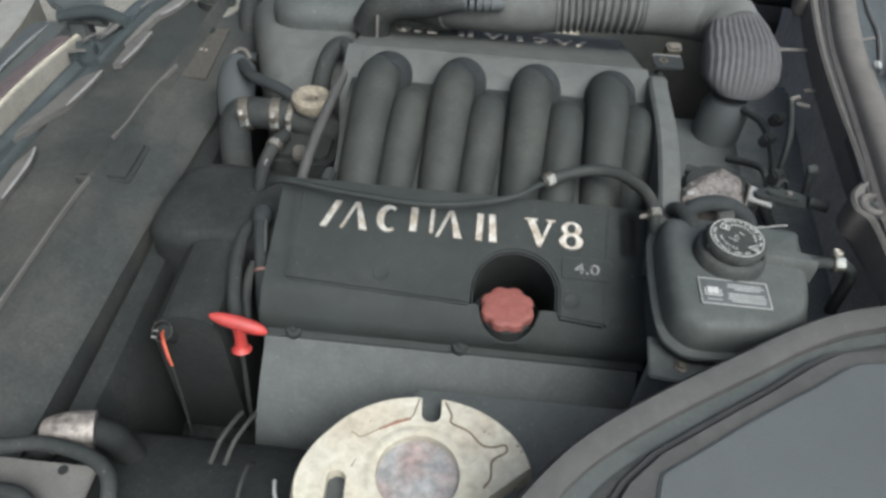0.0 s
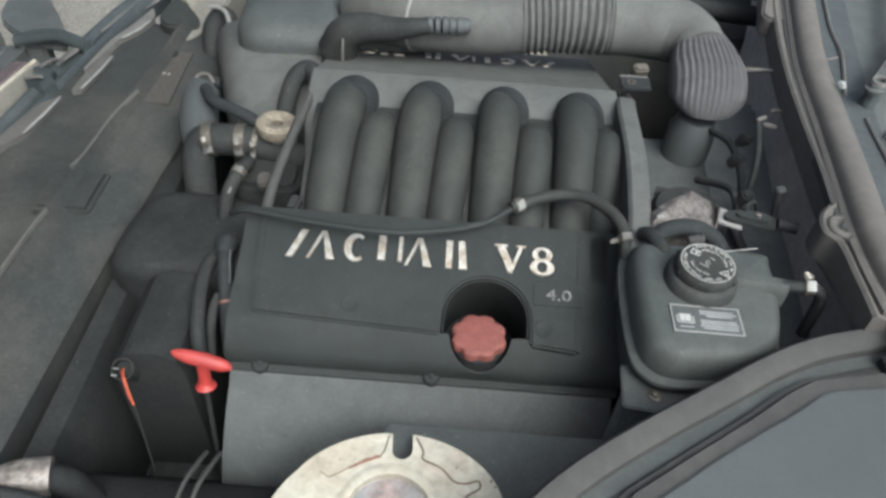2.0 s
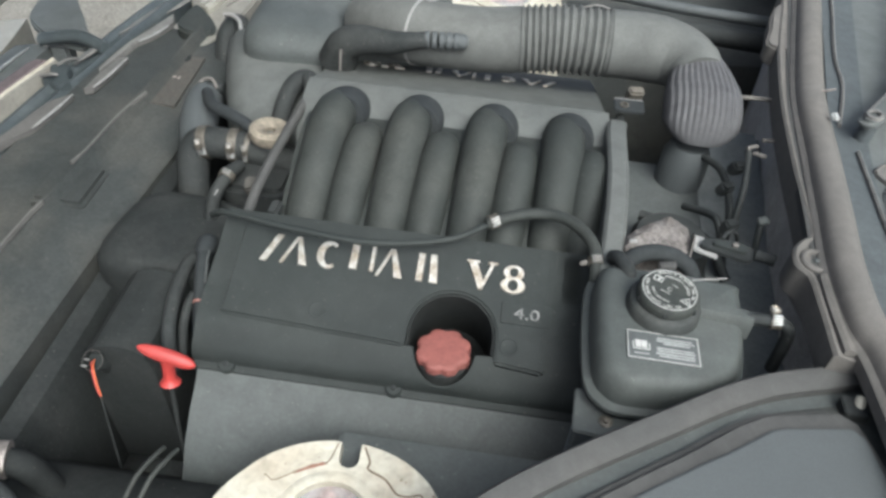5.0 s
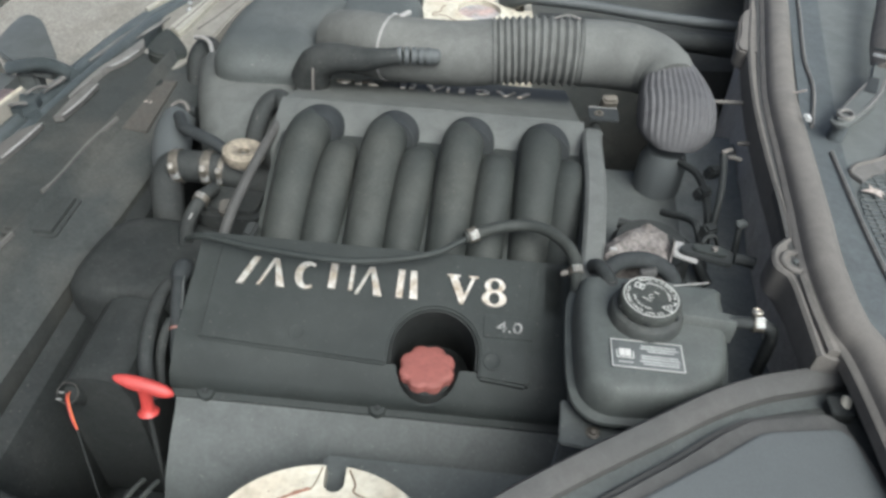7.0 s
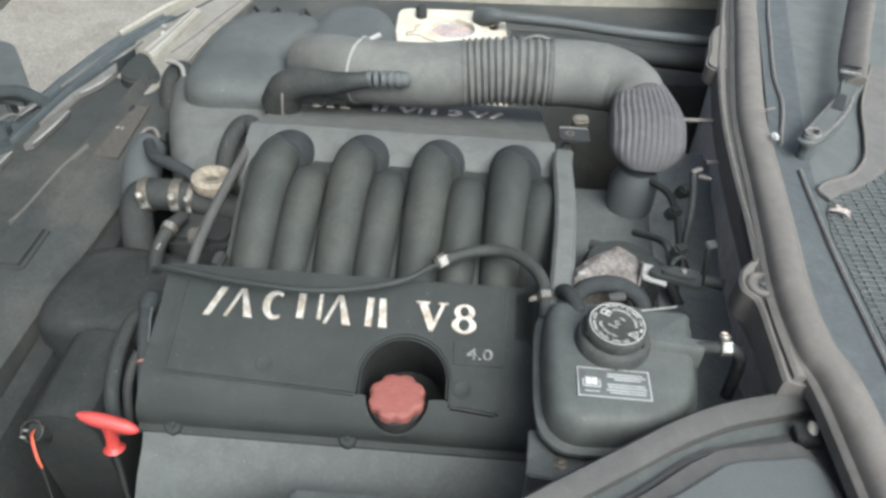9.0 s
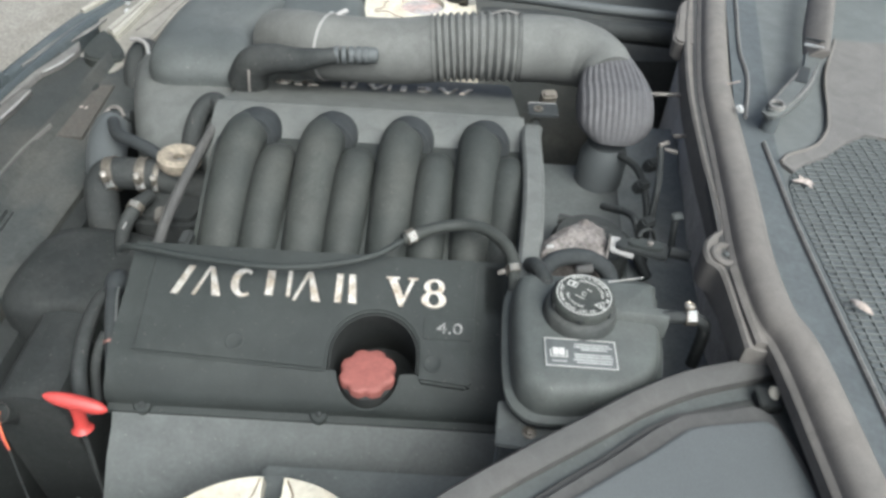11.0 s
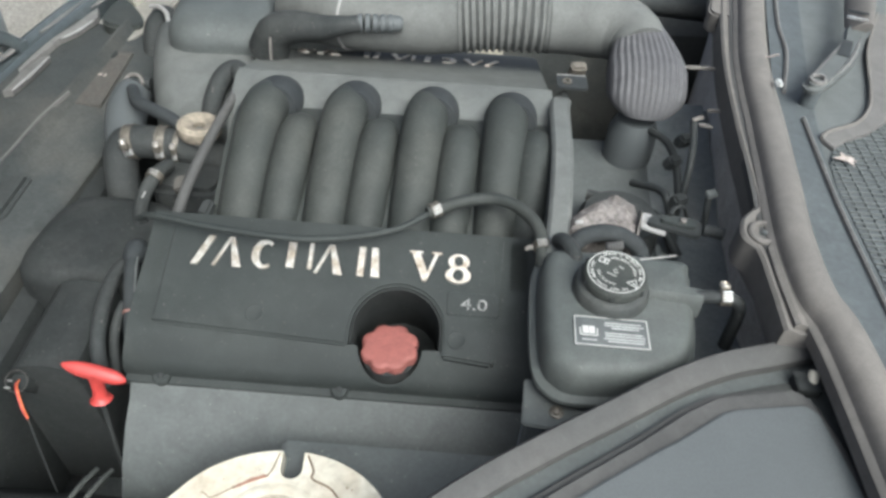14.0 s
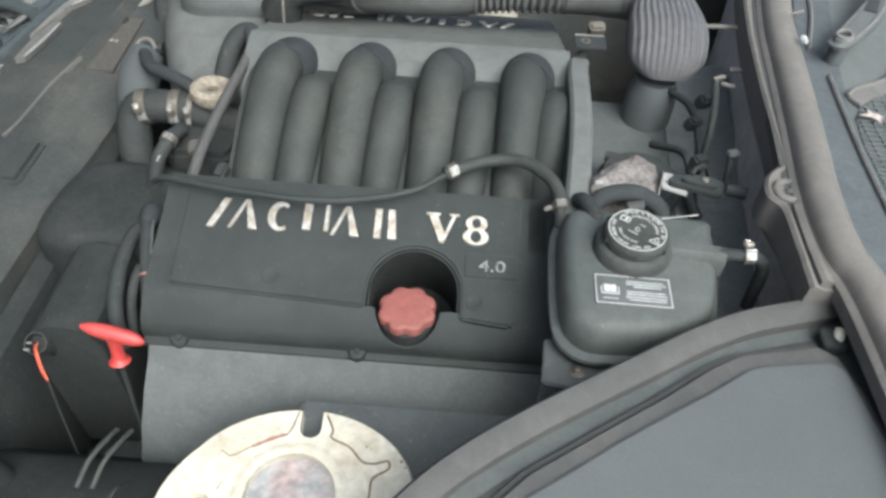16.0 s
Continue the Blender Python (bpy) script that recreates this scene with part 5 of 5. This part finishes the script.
part("ledge", sweep([(-0.515, -0.45, 0.84), (-0.506, 0.014, 0.84), (-0.500, 0.10, 0.84), (-0.492, 0.22, 0.84), (-0.482, 0.40, 0.84), (-0.470, 0.62, 0.84)], [(-0.008, -0.25), (-0.008, 0.0), (-0.004, 0.006), (0.001, 0.006), (0.005, -0.002), (0.012, -0.012), (0.085, -0.020), (0.095, -0.03), (0.10, -0.25)]), SLAM, slam)
part("ledge_seal", sweep([(-0.512, -0.40, 0.848), (-0.503, 0.014, 0.848), (-0.497, 0.10, 0.848)], [(-0.0018, -0.004), (-0.0015, 0.002), (0.0012, 0.002), (0.0018, -0.004)]), COWL, slam, "dusty worn rubber edge")
part("ledge_seal", sweep([(-0.503, 0.190, 0.846), (-0.496, 0.224, 0.846), (-0.490, 0.315, 0.846), (-0.476, 0.387, 0.846)], [(-0.0018, -0.004), (-0.0015, 0.002), (0.0012, 0.002), (0.0018, -0.004)]), COWL, slam)
part("shroud", sweep([(-0.385, -0.5, 0.80), (-0.385, 0.1, 0.80), (-0.385, 0.6, 0.80)], [(-0.012, -0.25), (-0.012, 0.0), (0.010, -0.008), (0.022, -0.04), (0.022, -0.25)]), BLACK_SHADE, slam)
part("tray", sweep([(-0.565, -0.45, 0.815), (-0.565, 0.1, 0.815), (-0.548, 0.4, 0.815), (-0.52, 0.64, 0.815)], [(-0.065, -0.1), (-0.065, 0.010), (-0.05, 0.006), (0.055, 0.002), (0.055, -0.1)]), SLAM, slam, "dusty black plastic panel")
STRIPS = (
    ([(-0.550, 0.676), (-0.536, 0.641), (-0.551, 0.590), (-0.571, 0.557), (-0.580, 0.498), (-0.589, 0.449), (-0.595, 0.457), (-0.590, 0.512), (-0.583, 0.557), (-0.566, 0.611)], [(-0.541, 0.628), (-0.551, 0.592), (-0.569, 0.559)], STRIP),
    ([(-0.563, 0.503), (-0.568, 0.443), (-0.576, 0.396), (-0.589, 0.390), (-0.587, 0.444), (-0.576, 0.499)], [(-0.564, 0.500), (-0.569, 0.443), (-0.577, 0.397)], COWL),
    ([(-0.598, 0.374), (-0.603, 0.325), (-0.612, 0.271), (-0.629, 0.236), (-0.650, 0.180), (-0.655, 0.205), (-0.641, 0.262), (-0.631, 0.314), (-0.621, 0.350)], [(-0.599, 0.371), (-0.604, 0.325), (-0.613, 0.271)], COWL),
    ([(-0.612, 0.172), (-0.604, 0.130), (-0.604, 0.060), (-0.602, -0.03), (-0.618, -0.02), (-0.622, 0.060), (-0.622, 0.130)], [(-0.612, 0.168), (-0.605, 0.130), (-0.605, 0.060)], COWL),
    ([(-0.603, -0.06), (-0.596, -0.12), (-0.592, -0.24), (-0.588, -0.40), (-0.604, -0.40), (-0.608, -0.24), (-0.612, -0.12)], [(-0.603, -0.07), (-0.597, -0.12), (-0.593, -0.24)], COWL),
)
for outline, rim, skin in STRIPS:
    strip = part("seal_strip", prism(outline, 0.822, 0.834, 0.001), skin, slam, "chalky brown-grey bonnet seal strip")
    part("strip_edge", tube([(x + 0.002, y, 0.8335) for x, y in rim], lambda s: 0.0005 + 0.0017 * math.sin(math.pi * (0.10 + 0.75 * s)) + 0.0003 * math.sin(17 * s), 8), PLATE, strip, "bright edge")
part("rubber_stop", lathe([(0.020, -0.02), (0.020, 0.002), (0.016, 0.007), (0.001, 0.009)], pose(-0.476, 0.528, 0.824) @ Matrix.Diagonal((1.0, 0.95, 1.0, 1.0)), 24), BLACK_SHADE, slam, "dark rubber bump stop")
part("block", prism(rounded(-0.535, 0.118, -0.455, 0.205, 0.008), 0.80, 0.834, 0.006), SLAM, slam, "black rubber bump block")
sticker = part("sticker", prism([(-0.486, 0.534), (-0.436, 0.538), (-0.430, 0.381), (-0.474, 0.383)], 0.80, 0.8290, 0.0), STICKER, slam, "faded brown sticker")
part("sticker_mark", joined(box(0.006, 0.005, 0.0006, pose(-0.464, 0.466, 0.8294, 0, 0, 20), 0), box(0.003, 0.007, 0.0006, pose(-0.455, 0.464, 0.8294, 0, 0, -10), 0)), LEAF, sticker, "small pale marks")
BAR_LINE = [(-0.668, -0.4, 0.812), (-0.664, 0.1, 0.812), (-0.648, 0.32, 0.815), (-0.628, 0.48, 0.818), (-0.610, 0.59, 0.822), (-0.582, 0.73, 0.824), (-0.552, 0.83, 0.824), (-0.524, 0.892, 0.820)]
part("crossbar", sweep(BAR_LINE, [(-0.024, -0.03), (-0.026, 0.004), (-0.022, 0.010), (-0.016, 0.011), (-0.011, 0.005), (-0.004, 0.003), (0.003, 0.005), (0.008, 0.012), (0.015, 0.013), (0.021, 0.006), (0.022, -0.03)]), BAR, slam, "scuffed dark front crossbar with two ridges")
part("bar_end", lathe([(0.030, -0.03), (0.030, 0.002), (0.026, 0.010), (0.016, 0.014), (0.001, 0.015)], pose(-0.520, 0.880, 0.816), 20), BAR, slam, "rounded end of the crossbar")
# Pale blades laid on the bar as painted highlights.
for pts, r in (((((-0.612, 0.575), (-0.590, 0.665), (-0.567, 0.765))), 0.0062), (((-0.562, 0.672), (-0.548, 0.720), (-0.533, 0.768)), 0.0050), (((-0.640, 0.46), (-0.630, 0.51), (-0.624, 0.545)), 0.0060)):
    part("bar_highlight", blade([(x, y, 0.833) for x, y in pts], lambda s, r=r: r * (0.15 + 0.85 * math.sin(math.pi * min(0.95, max(0.05, s)))), 0.002, 10), STRIP, slam, "pale strip painting a highlight along the crossbar")
part("bar_tip", box(0.010, 0.010, 0.006, pose(-0.511, 0.828, 0.838, 0, 0, 35), 0.002), FADED, slam, "white plastic tip")
part("hose_elbow", tube([(-0.405, 0.545, 0.80), (-0.412, 0.585, 0.845), (-0.405, 0.618, 0.858), (-0.388, 0.610, 0.855), (-0.375, 0.570, 0.82)], 0.017, 16), BLACK, slam)
part("hose_collar", tube([(-0.416, 0.606, 0.881), (-0.399, 0.599, 0.885), (-0.381, 0.583, 0.885), (-0.368, 0.554, 0.879)], 0.0038, 10), PLATE, slam, "pale grey ring on the hose")

lamp = thing("headlamp_surround", "cream headlamp surround with a maroon edge", "headlamp", (-0.70, 0.2, 0.6))
part("surround", sweep([(-0.700, -0.30, 0.82), (-0.698, 0.1, 0.82), (-0.693, 0.30, 0.82), (-0.668, 0.46, 0.82)], [(-0.014, -0.3), (-0.014, 0.014), (-0.009, 0.020), (-0.003, 0.017), (0.001, 0.006), (0.010, -0.022), (0.026, -0.045), (0.028, -0.3)]), WING_PAINT, lamp)
# Brighter cream than the surround, to paint light along the edge.
part("ridge", sweep([(-0.708, -0.30, 0.838), (-0.706, 0.1, 0.838), (-0.701, 0.30, 0.838), (-0.676, 0.46, 0.838)], [(-0.0045, -0.006), (-0.0042, 0.001), (-0.001, 0.0035), (0.0025, 0.002), (0.0038, -0.006)]), CREAM, lamp, "cream ridge with the light it catches painted in")
part("edge", sweep([(-0.735, -0.30, 0.80), (-0.732, 0.1, 0.80), (-0.727, 0.30, 0.80), (-0.705, 0.46, 0.80)], [(-0.03, -0.3), (-0.028, 0.020), (-0.005, 0.033), (0.014, 0.036), (0.018, 0.03), (0.018, -0.3)]), MAROON, lamp)
part("lens", sweep([(-0.815, -0.30, 0.775), (-0.812, 0.1, 0.775), (-0.808, 0.34, 0.775), (-0.800, 0.56, 0.775)], [(-0.055, -0.3), (-0.052, -0.006), (-0.02, 0.016), (0.022, 0.026), (0.05, 0.024), (0.055, -0.3)]), SLATE, lamp, "grey scuffed headlamp lens")
# Highlight on the lens, made as a thin pale streak.
part("lens_highlight", tube([(-0.792, 0.34, 0.803), (-0.788, 0.42, 0.804), (-0.783, 0.50, 0.803), (-0.781, 0.545, 0.800)], lambda s: 0.002 + 0.004 * math.sin(math.pi * s), 8, flat=0.5), FADED, lamp, "pale streak painting a highlight on the lens")
part("bumper", sweep([(-0.945, -0.30, 0.70), (-0.940, 0.1, 0.70), (-0.945, 0.40, 0.70), (-0.952, 0.60, 0.70), (-0.975, 0.74, 0.70)], [(-0.05, -0.3), (-0.04, 0.0), (-0.02, 0.03), (0.055, 0.04), (0.060, -0.3)]), PAINT, lamp, "cream bumper skin")
part("latch", prism([(-0.673, 0.443), (-0.655, 0.452), (-0.638, 0.448), (-0.634, 0.425), (-0.617, 0.402), (-0.624, 0.384), (-0.632, 0.382), (-0.645, 0.398), (-0.668, 0.401), (-0.660, 0.420)], 0.81, 0.838, 0.002), BAR, lamp, "torn black rubber flap")
part("latch_pin", tube([(-0.648, 0.425, 0.85), (-0.636, 0.445, 0.852), (-0.628, 0.46, 0.845)], 0.0025, 8), COWL, lamp)
part("latch_pin", tube([(-0.662, 0.395, 0.845), (-0.645, 0.40, 0.848), (-0.636, 0.405, 0.845)], 0.003, 8), COWL, lamp)
part("outer_wing", sweep([(-0.78, -0.56, 0.80), (-0.3, -0.63, 0.84), (0.5, -0.66, 0.90), (1.7, -0.66, 0.92)], [(-0.06, -0.6), (-0.06, 0.03), (-0.03, 0.06), (0.02, 0.05), (0.05, -0.02), (0.06, -0.6)]), PAINT, car)
part("outer_wing", sweep([(1.7, 1.14, 0.92), (0.5, 1.14, 0.88), (-0.1, 1.12, 0.80), (-0.40, 1.06, 0.74)], [(-0.05, -0.55), (-0.05, 0.03), (-0.03, 0.05), (0.02, 0.04), (0.05, -0.02), (0.06, -0.55)]), PAINT, car)
wing = thing("front_wing", "cream painted front wing seen past the air box", "car wing", (-0.42, 0.75, 0.4))
part("panel", prism(smooth_line([(-0.560, 0.800), (-0.520, 0.930), (-0.450, 1.08), (-0.370, 1.10), (-0.385, 0.98), (-0.415, 0.82), (-0.432, 0.64), (-0.455, 0.575), (-0.490, 0.60), (-0.520, 0.70)]), 0.55, 0.829, 0.006, None, 3), WING_PAINT, wing)
part("outer_edge", sweep([(-0.586, 0.785, 0.836), (-0.560, 0.858, 0.838), (-0.531, 0.930, 0.838), (-0.470, 1.06, 0.836)], [(-0.005, -0.25), (-0.005, 0.003), (0.0, 0.006), (0.004, 0.002), (0.006, -0.25)]), PAINT, wing, "pale outer edge of the wing")
part("seam", tube([(-0.520, 0.86, 0.8295), (-0.490, 0.92, 0.8295), (-0.430, 1.05, 0.8295)], 0.0022, 8), BLACK, wing, "dark panel gap")
part("seam", tube([(-0.465, 0.735, 0.8295), (-0.445, 0.80, 0.8295), (-0.415, 0.92, 0.8295), (-0.385, 1.03, 0.8295)], 0.0016, 8), SEAL, wing)
part("cover", prism(smooth_line([(-0.528, 0.640), (-0.527, 0.690), (-0.521, 0.714), (-0.514, 0.716), (-0.490, 0.692), (-0.460, 0.654), (-0.450, 0.630), (-0.455, 0.612), (-0.480, 0.606), (-0.510, 0.612)], 2), 0.79, 0.838, 0.006, None, 3), MANIFOLD, wing, "black plastic corner cover")
part("flange", prism([(-0.513, 0.715), (-0.487, 0.692), (-0.480, 0.715), (-0.470, 0.811), (-0.458, 0.912), (-0.479, 0.918), (-0.492, 0.824), (-0.507, 0.752)], 0.815, 0.842, 0.003), PAINT, wing, "bright cream folded flange")
part("fold", tube([(-0.499, 0.706, 0.8425), (-0.483, 0.80, 0.8425), (-0.470, 0.90, 0.8425)], 0.0016, 8), WING_PAINT, wing)
part("cap_nut", lathe([(0.0065, -0.02), (0.0065, 0.002), (0.003, 0.005), (0.001, 0.006)], pose(-0.500, 0.795, 0.8385), 14), FADED, wing)
bonnet = thing("bonnet", "cream front-hinged bonnet standing open over the nose", "bonnet", (-0.80, 0.25, 0.86))
bonnet_m = pose(-0.80, 0.25, 0.87, 0, -BONNET_OPEN, 0)
part("skin", prism(rounded(0.0, -0.62, 1.20, 0.62, 0.08), 0.012, 0.020, 0.003, bonnet_m), PAINT, bonnet)
part("lining", prism(rounded(0.05, -0.56, 1.14, 0.56, 0.08), -0.004, 0.011, 0.003, bonnet_m), BLACK, bonnet, "dark sound-deadening lining")
part("hinge_gusset", prism(smooth_line([(-0.83, 0.64), (-0.76, 0.575), (-0.672, 0.550), (-0.700, 0.615), (-0.751, 0.690), (-0.805, 0.760), (-0.845, 0.755)]), 0.80, 0.815, 0.004), SLATE, bonnet, "black pressed steel hinge gusset")
part("hinge_arm", tube([(-0.76, 0.555, 0.815), (-0.68, 0.548, 0.835), (-0.61, 0.515, 0.838)], 0.012, 14, flat=0.7), BAR, bonnet)
part("hinge_post", box(0.04, 0.03, 0.6, pose(-0.74, 0.58, 0.50), 0.005), DARK, bonnet)

# ---- near front corner ----
corner = thing("front_bracket", "grey pressed bracket with hoses over it", "bracket", (-0.36, -0.31, 0.78))
part("plate", prism(rounded(-0.42, -0.40, -0.318, -0.300, 0.006), 0.838, 0.843, 0.0015), COWL, corner, "dull grey steel plate")
part("post", box(0.05, 0.05, 0.07, pose(-0.36, -0.35, 0.805), 0.004), DARK, corner)
# Near-black disc on the plate paints the shade of a hole.
part("hole", lathe([(0.005, 0.0), (0.005, 0.0012), (0.001, 0.0012)], pose(-0.349, -0.3075, 0.8426), 16), BLACK_SHADE, corner)
part("hose", tube([(-0.46, -0.298, 0.852), (-0.411, -0.296, 0.857), (-0.381, -0.290, 0.858), (-0.353, -0.291, 0.858), (-0.328, -0.296, 0.857), (-0.307, -0.306, 0.854), (-0.297, -0.322, 0.845), (-0.30, -0.36, 0.81)], 0.0075, 14), BLACK, corner)
part("hose", tube([(-0.44, -0.335, 0.853), (-0.40, -0.340, 0.858), (-0.365, -0.345, 0.858), (-0.335, -0.375, 0.84)], 0.008, 14), BLACK, corner)
sleeve = thing("foil_sleeve", "crumpled silver foil heat sleeve round a hose", "heat sleeve", (-0.36, -0.265, 0.83))
part("foil", tube([(-0.379, -0.2705, 0.838), (-0.360, -0.266, 0.844), (-0.338, -0.260, 0.840)], 0.0190, 20, 6), FOIL, sleeve)
part("hose", tube([(-0.43, -0.29, 0.76), (-0.394, -0.276, 0.815), (-0.376, -0.270, 0.834), (-0.360, -0.266, 0.840), (-0.342, -0.261, 0.836), (-0.326, -0.256, 0.815), (-0.318, -0.25, 0.74)], 0.0145, 16), BLACK_SHADE, sleeve)
pipes = thing("wing_hoses", "thin dark hoses running down beside the turret", "hose", (-0.15, -0.28, 0.80))
for pts in (((-0.208, -0.205, 0.806), (-0.211, -0.220, 0.813), (-0.218, -0.245, 0.816), (-0.224, -0.268, 0.806)), ((-0.193, -0.205, 0.806), (-0.196, -0.220, 0.813), (-0.203, -0.245, 0.816), (-0.209, -0.268, 0.806)), ((-0.184, -0.255, 0.79), (-0.183, -0.274, 0.815), (-0.183, -0.305, 0.817), (-0.180, -0.345, 0.79))):
    part("hose", tube(pts, 0.0026, 10), MANIFOLD, pipes)
for pts in (((-0.150, -0.285, 0.82), (-0.146, -0.300, 0.822), (-0.140, -0.31, 0.815)), ((-0.138, -0.31, 0.815), (-0.134, -0.33, 0.817), (-0.130, -0.36, 0.80))):
    part("wire", tube(pts, 0.0018, 8), FADED, pipes, "thin pale wire")
leaf = part("leaf", prism([(0.010, -0.012), (0.012, -0.004), (0.016, -0.006), (0.013, 0.002), (0.007, 0.004), (0.003, 0.011), (0.0, 0.005), (-0.012, 0.004), (-0.002, 0.0), (0.004, -0.003)], 0, 0.0010, 0, pose(0.552, 0.108, 1.0300, 8, -6, 10) @ Matrix.Diagonal((0.8, 1.0, 1.0, 1.0))), LEAF, None)
tagged(leaf, "small dry curled leaf lying on the cowl mesh", "leaf")
petal = part("petal", tube([(0.541, -0.072, 1.030), (0.543, -0.080, 1.034), (0.549, -0.087, 1.034), (0.556, -0.090, 1.030)], lambda s: 0.0008 + 0.0026 * math.sin(math.pi * s), 8, 6, flat=0.4), LEAF, None)
tagged(petal, "small curled dry petal lying on the cowl mesh", "petal")
twig = part("twig", tube([(0.498, 0.315, 1.036), (0.512, 0.30, 1.040), (0.524, 0.292, 1.049)], 0.0013, 6), LEAF, None)
tagged(twig, "thin dry twig caught on the scuttle seal", "twig")

wiper = thing("wiper_arm", "grey worn wiper arm on its spindle", "wiper", (0.545, 0.195, 1.035))
part("spindle", lathe([(0.010, -0.02), (0.010, 0.006), (0.008, 0.012)], pose(0.549, 0.224, 1.036), 24), MESHBED, wiper)
HEAD = [(0.531, 0.219), (0.553, 0.249), (0.585, 0.290), (0.609, 0.326), (0.632, 0.372), (0.662, 0.366), (0.646, 0.338), (0.624, 0.296), (0.590, 0.248), (0.554, 0.211), (0.538, 0.206)]
head = part("arm_head", prism(smooth_line(HEAD), 1.045, 1.058, 0.005, None, 3), SKIRT, wiper, "scuffed dark wiper arm head")
# No hollow is cut; its shade is a dark plate on top.
part("recess", prism([(0.590, 0.286), (0.611, 0.325), (0.622, 0.320), (0.604, 0.280)], 1.054, 1.0592, 0.0008), RUBBER_SHADE, head, "dark plate painting the shade of a hollow in the arm head")
part("worn_edge", tube([(0.560, 0.222, 1.057), (0.588, 0.254, 1.058), (0.612, 0.288, 1.058), (0.634, 0.330, 1.058)], lambda s: 0.0012 + 0.0028 * math.sin(math.pi * s) ** 2 + 0.0008 * math.sin(31 * s), 8, 8, flat=0.5), STRIP, head, "edge worn down to pale metal")
part("worn_edge", tube([(0.536, 0.222, 1.056), (0.562, 0.256, 1.057), (0.598, 0.304, 1.057), (0.610, 0.322, 1.056)], lambda s: 0.0010 + 0.0012 * math.sin(math.pi * s), 8, 8, flat=0.5), STRIP, head)
part("arm", tube([(0.640, 0.352, 1.058), (0.668, 0.435, 1.064), (0.705, 0.53, 1.070), (0.78, 0.72, 1.082)], lambda s: 0.0175 + 0.004 * min(1.0, 3 * s), 18, 8, flat=0.40), SEAL, wiper)
part("hinge_pin", box(0.026, 0.0025, 0.004, pose(0.641, 0.375, 1.0715, 0, 0, -20), 0.0005), RUBBER_SHADE, wiper)
part("hinge_pin", box(0.026, 0.0025, 0.004, pose(0.635, 0.360, 1.0705, 0, 0, -20), 0.0005), STEEL, wiper)
part("nut", lathe([(0.0060, 0.001), (0.0068, 0.004), (0.0095, 0.004), (0.0105, 0.0)], pose(0.547, 0.221, 1.0585, 4, -6, 0), 24, hollow=True), STRIP, wiper, "dull spindle nut ring")
part("clip", box(0.009, 0.011, 0.006, pose(0.508, 0.228, 1.047, 20, 10, 20), 0.002), FADED, wiper)
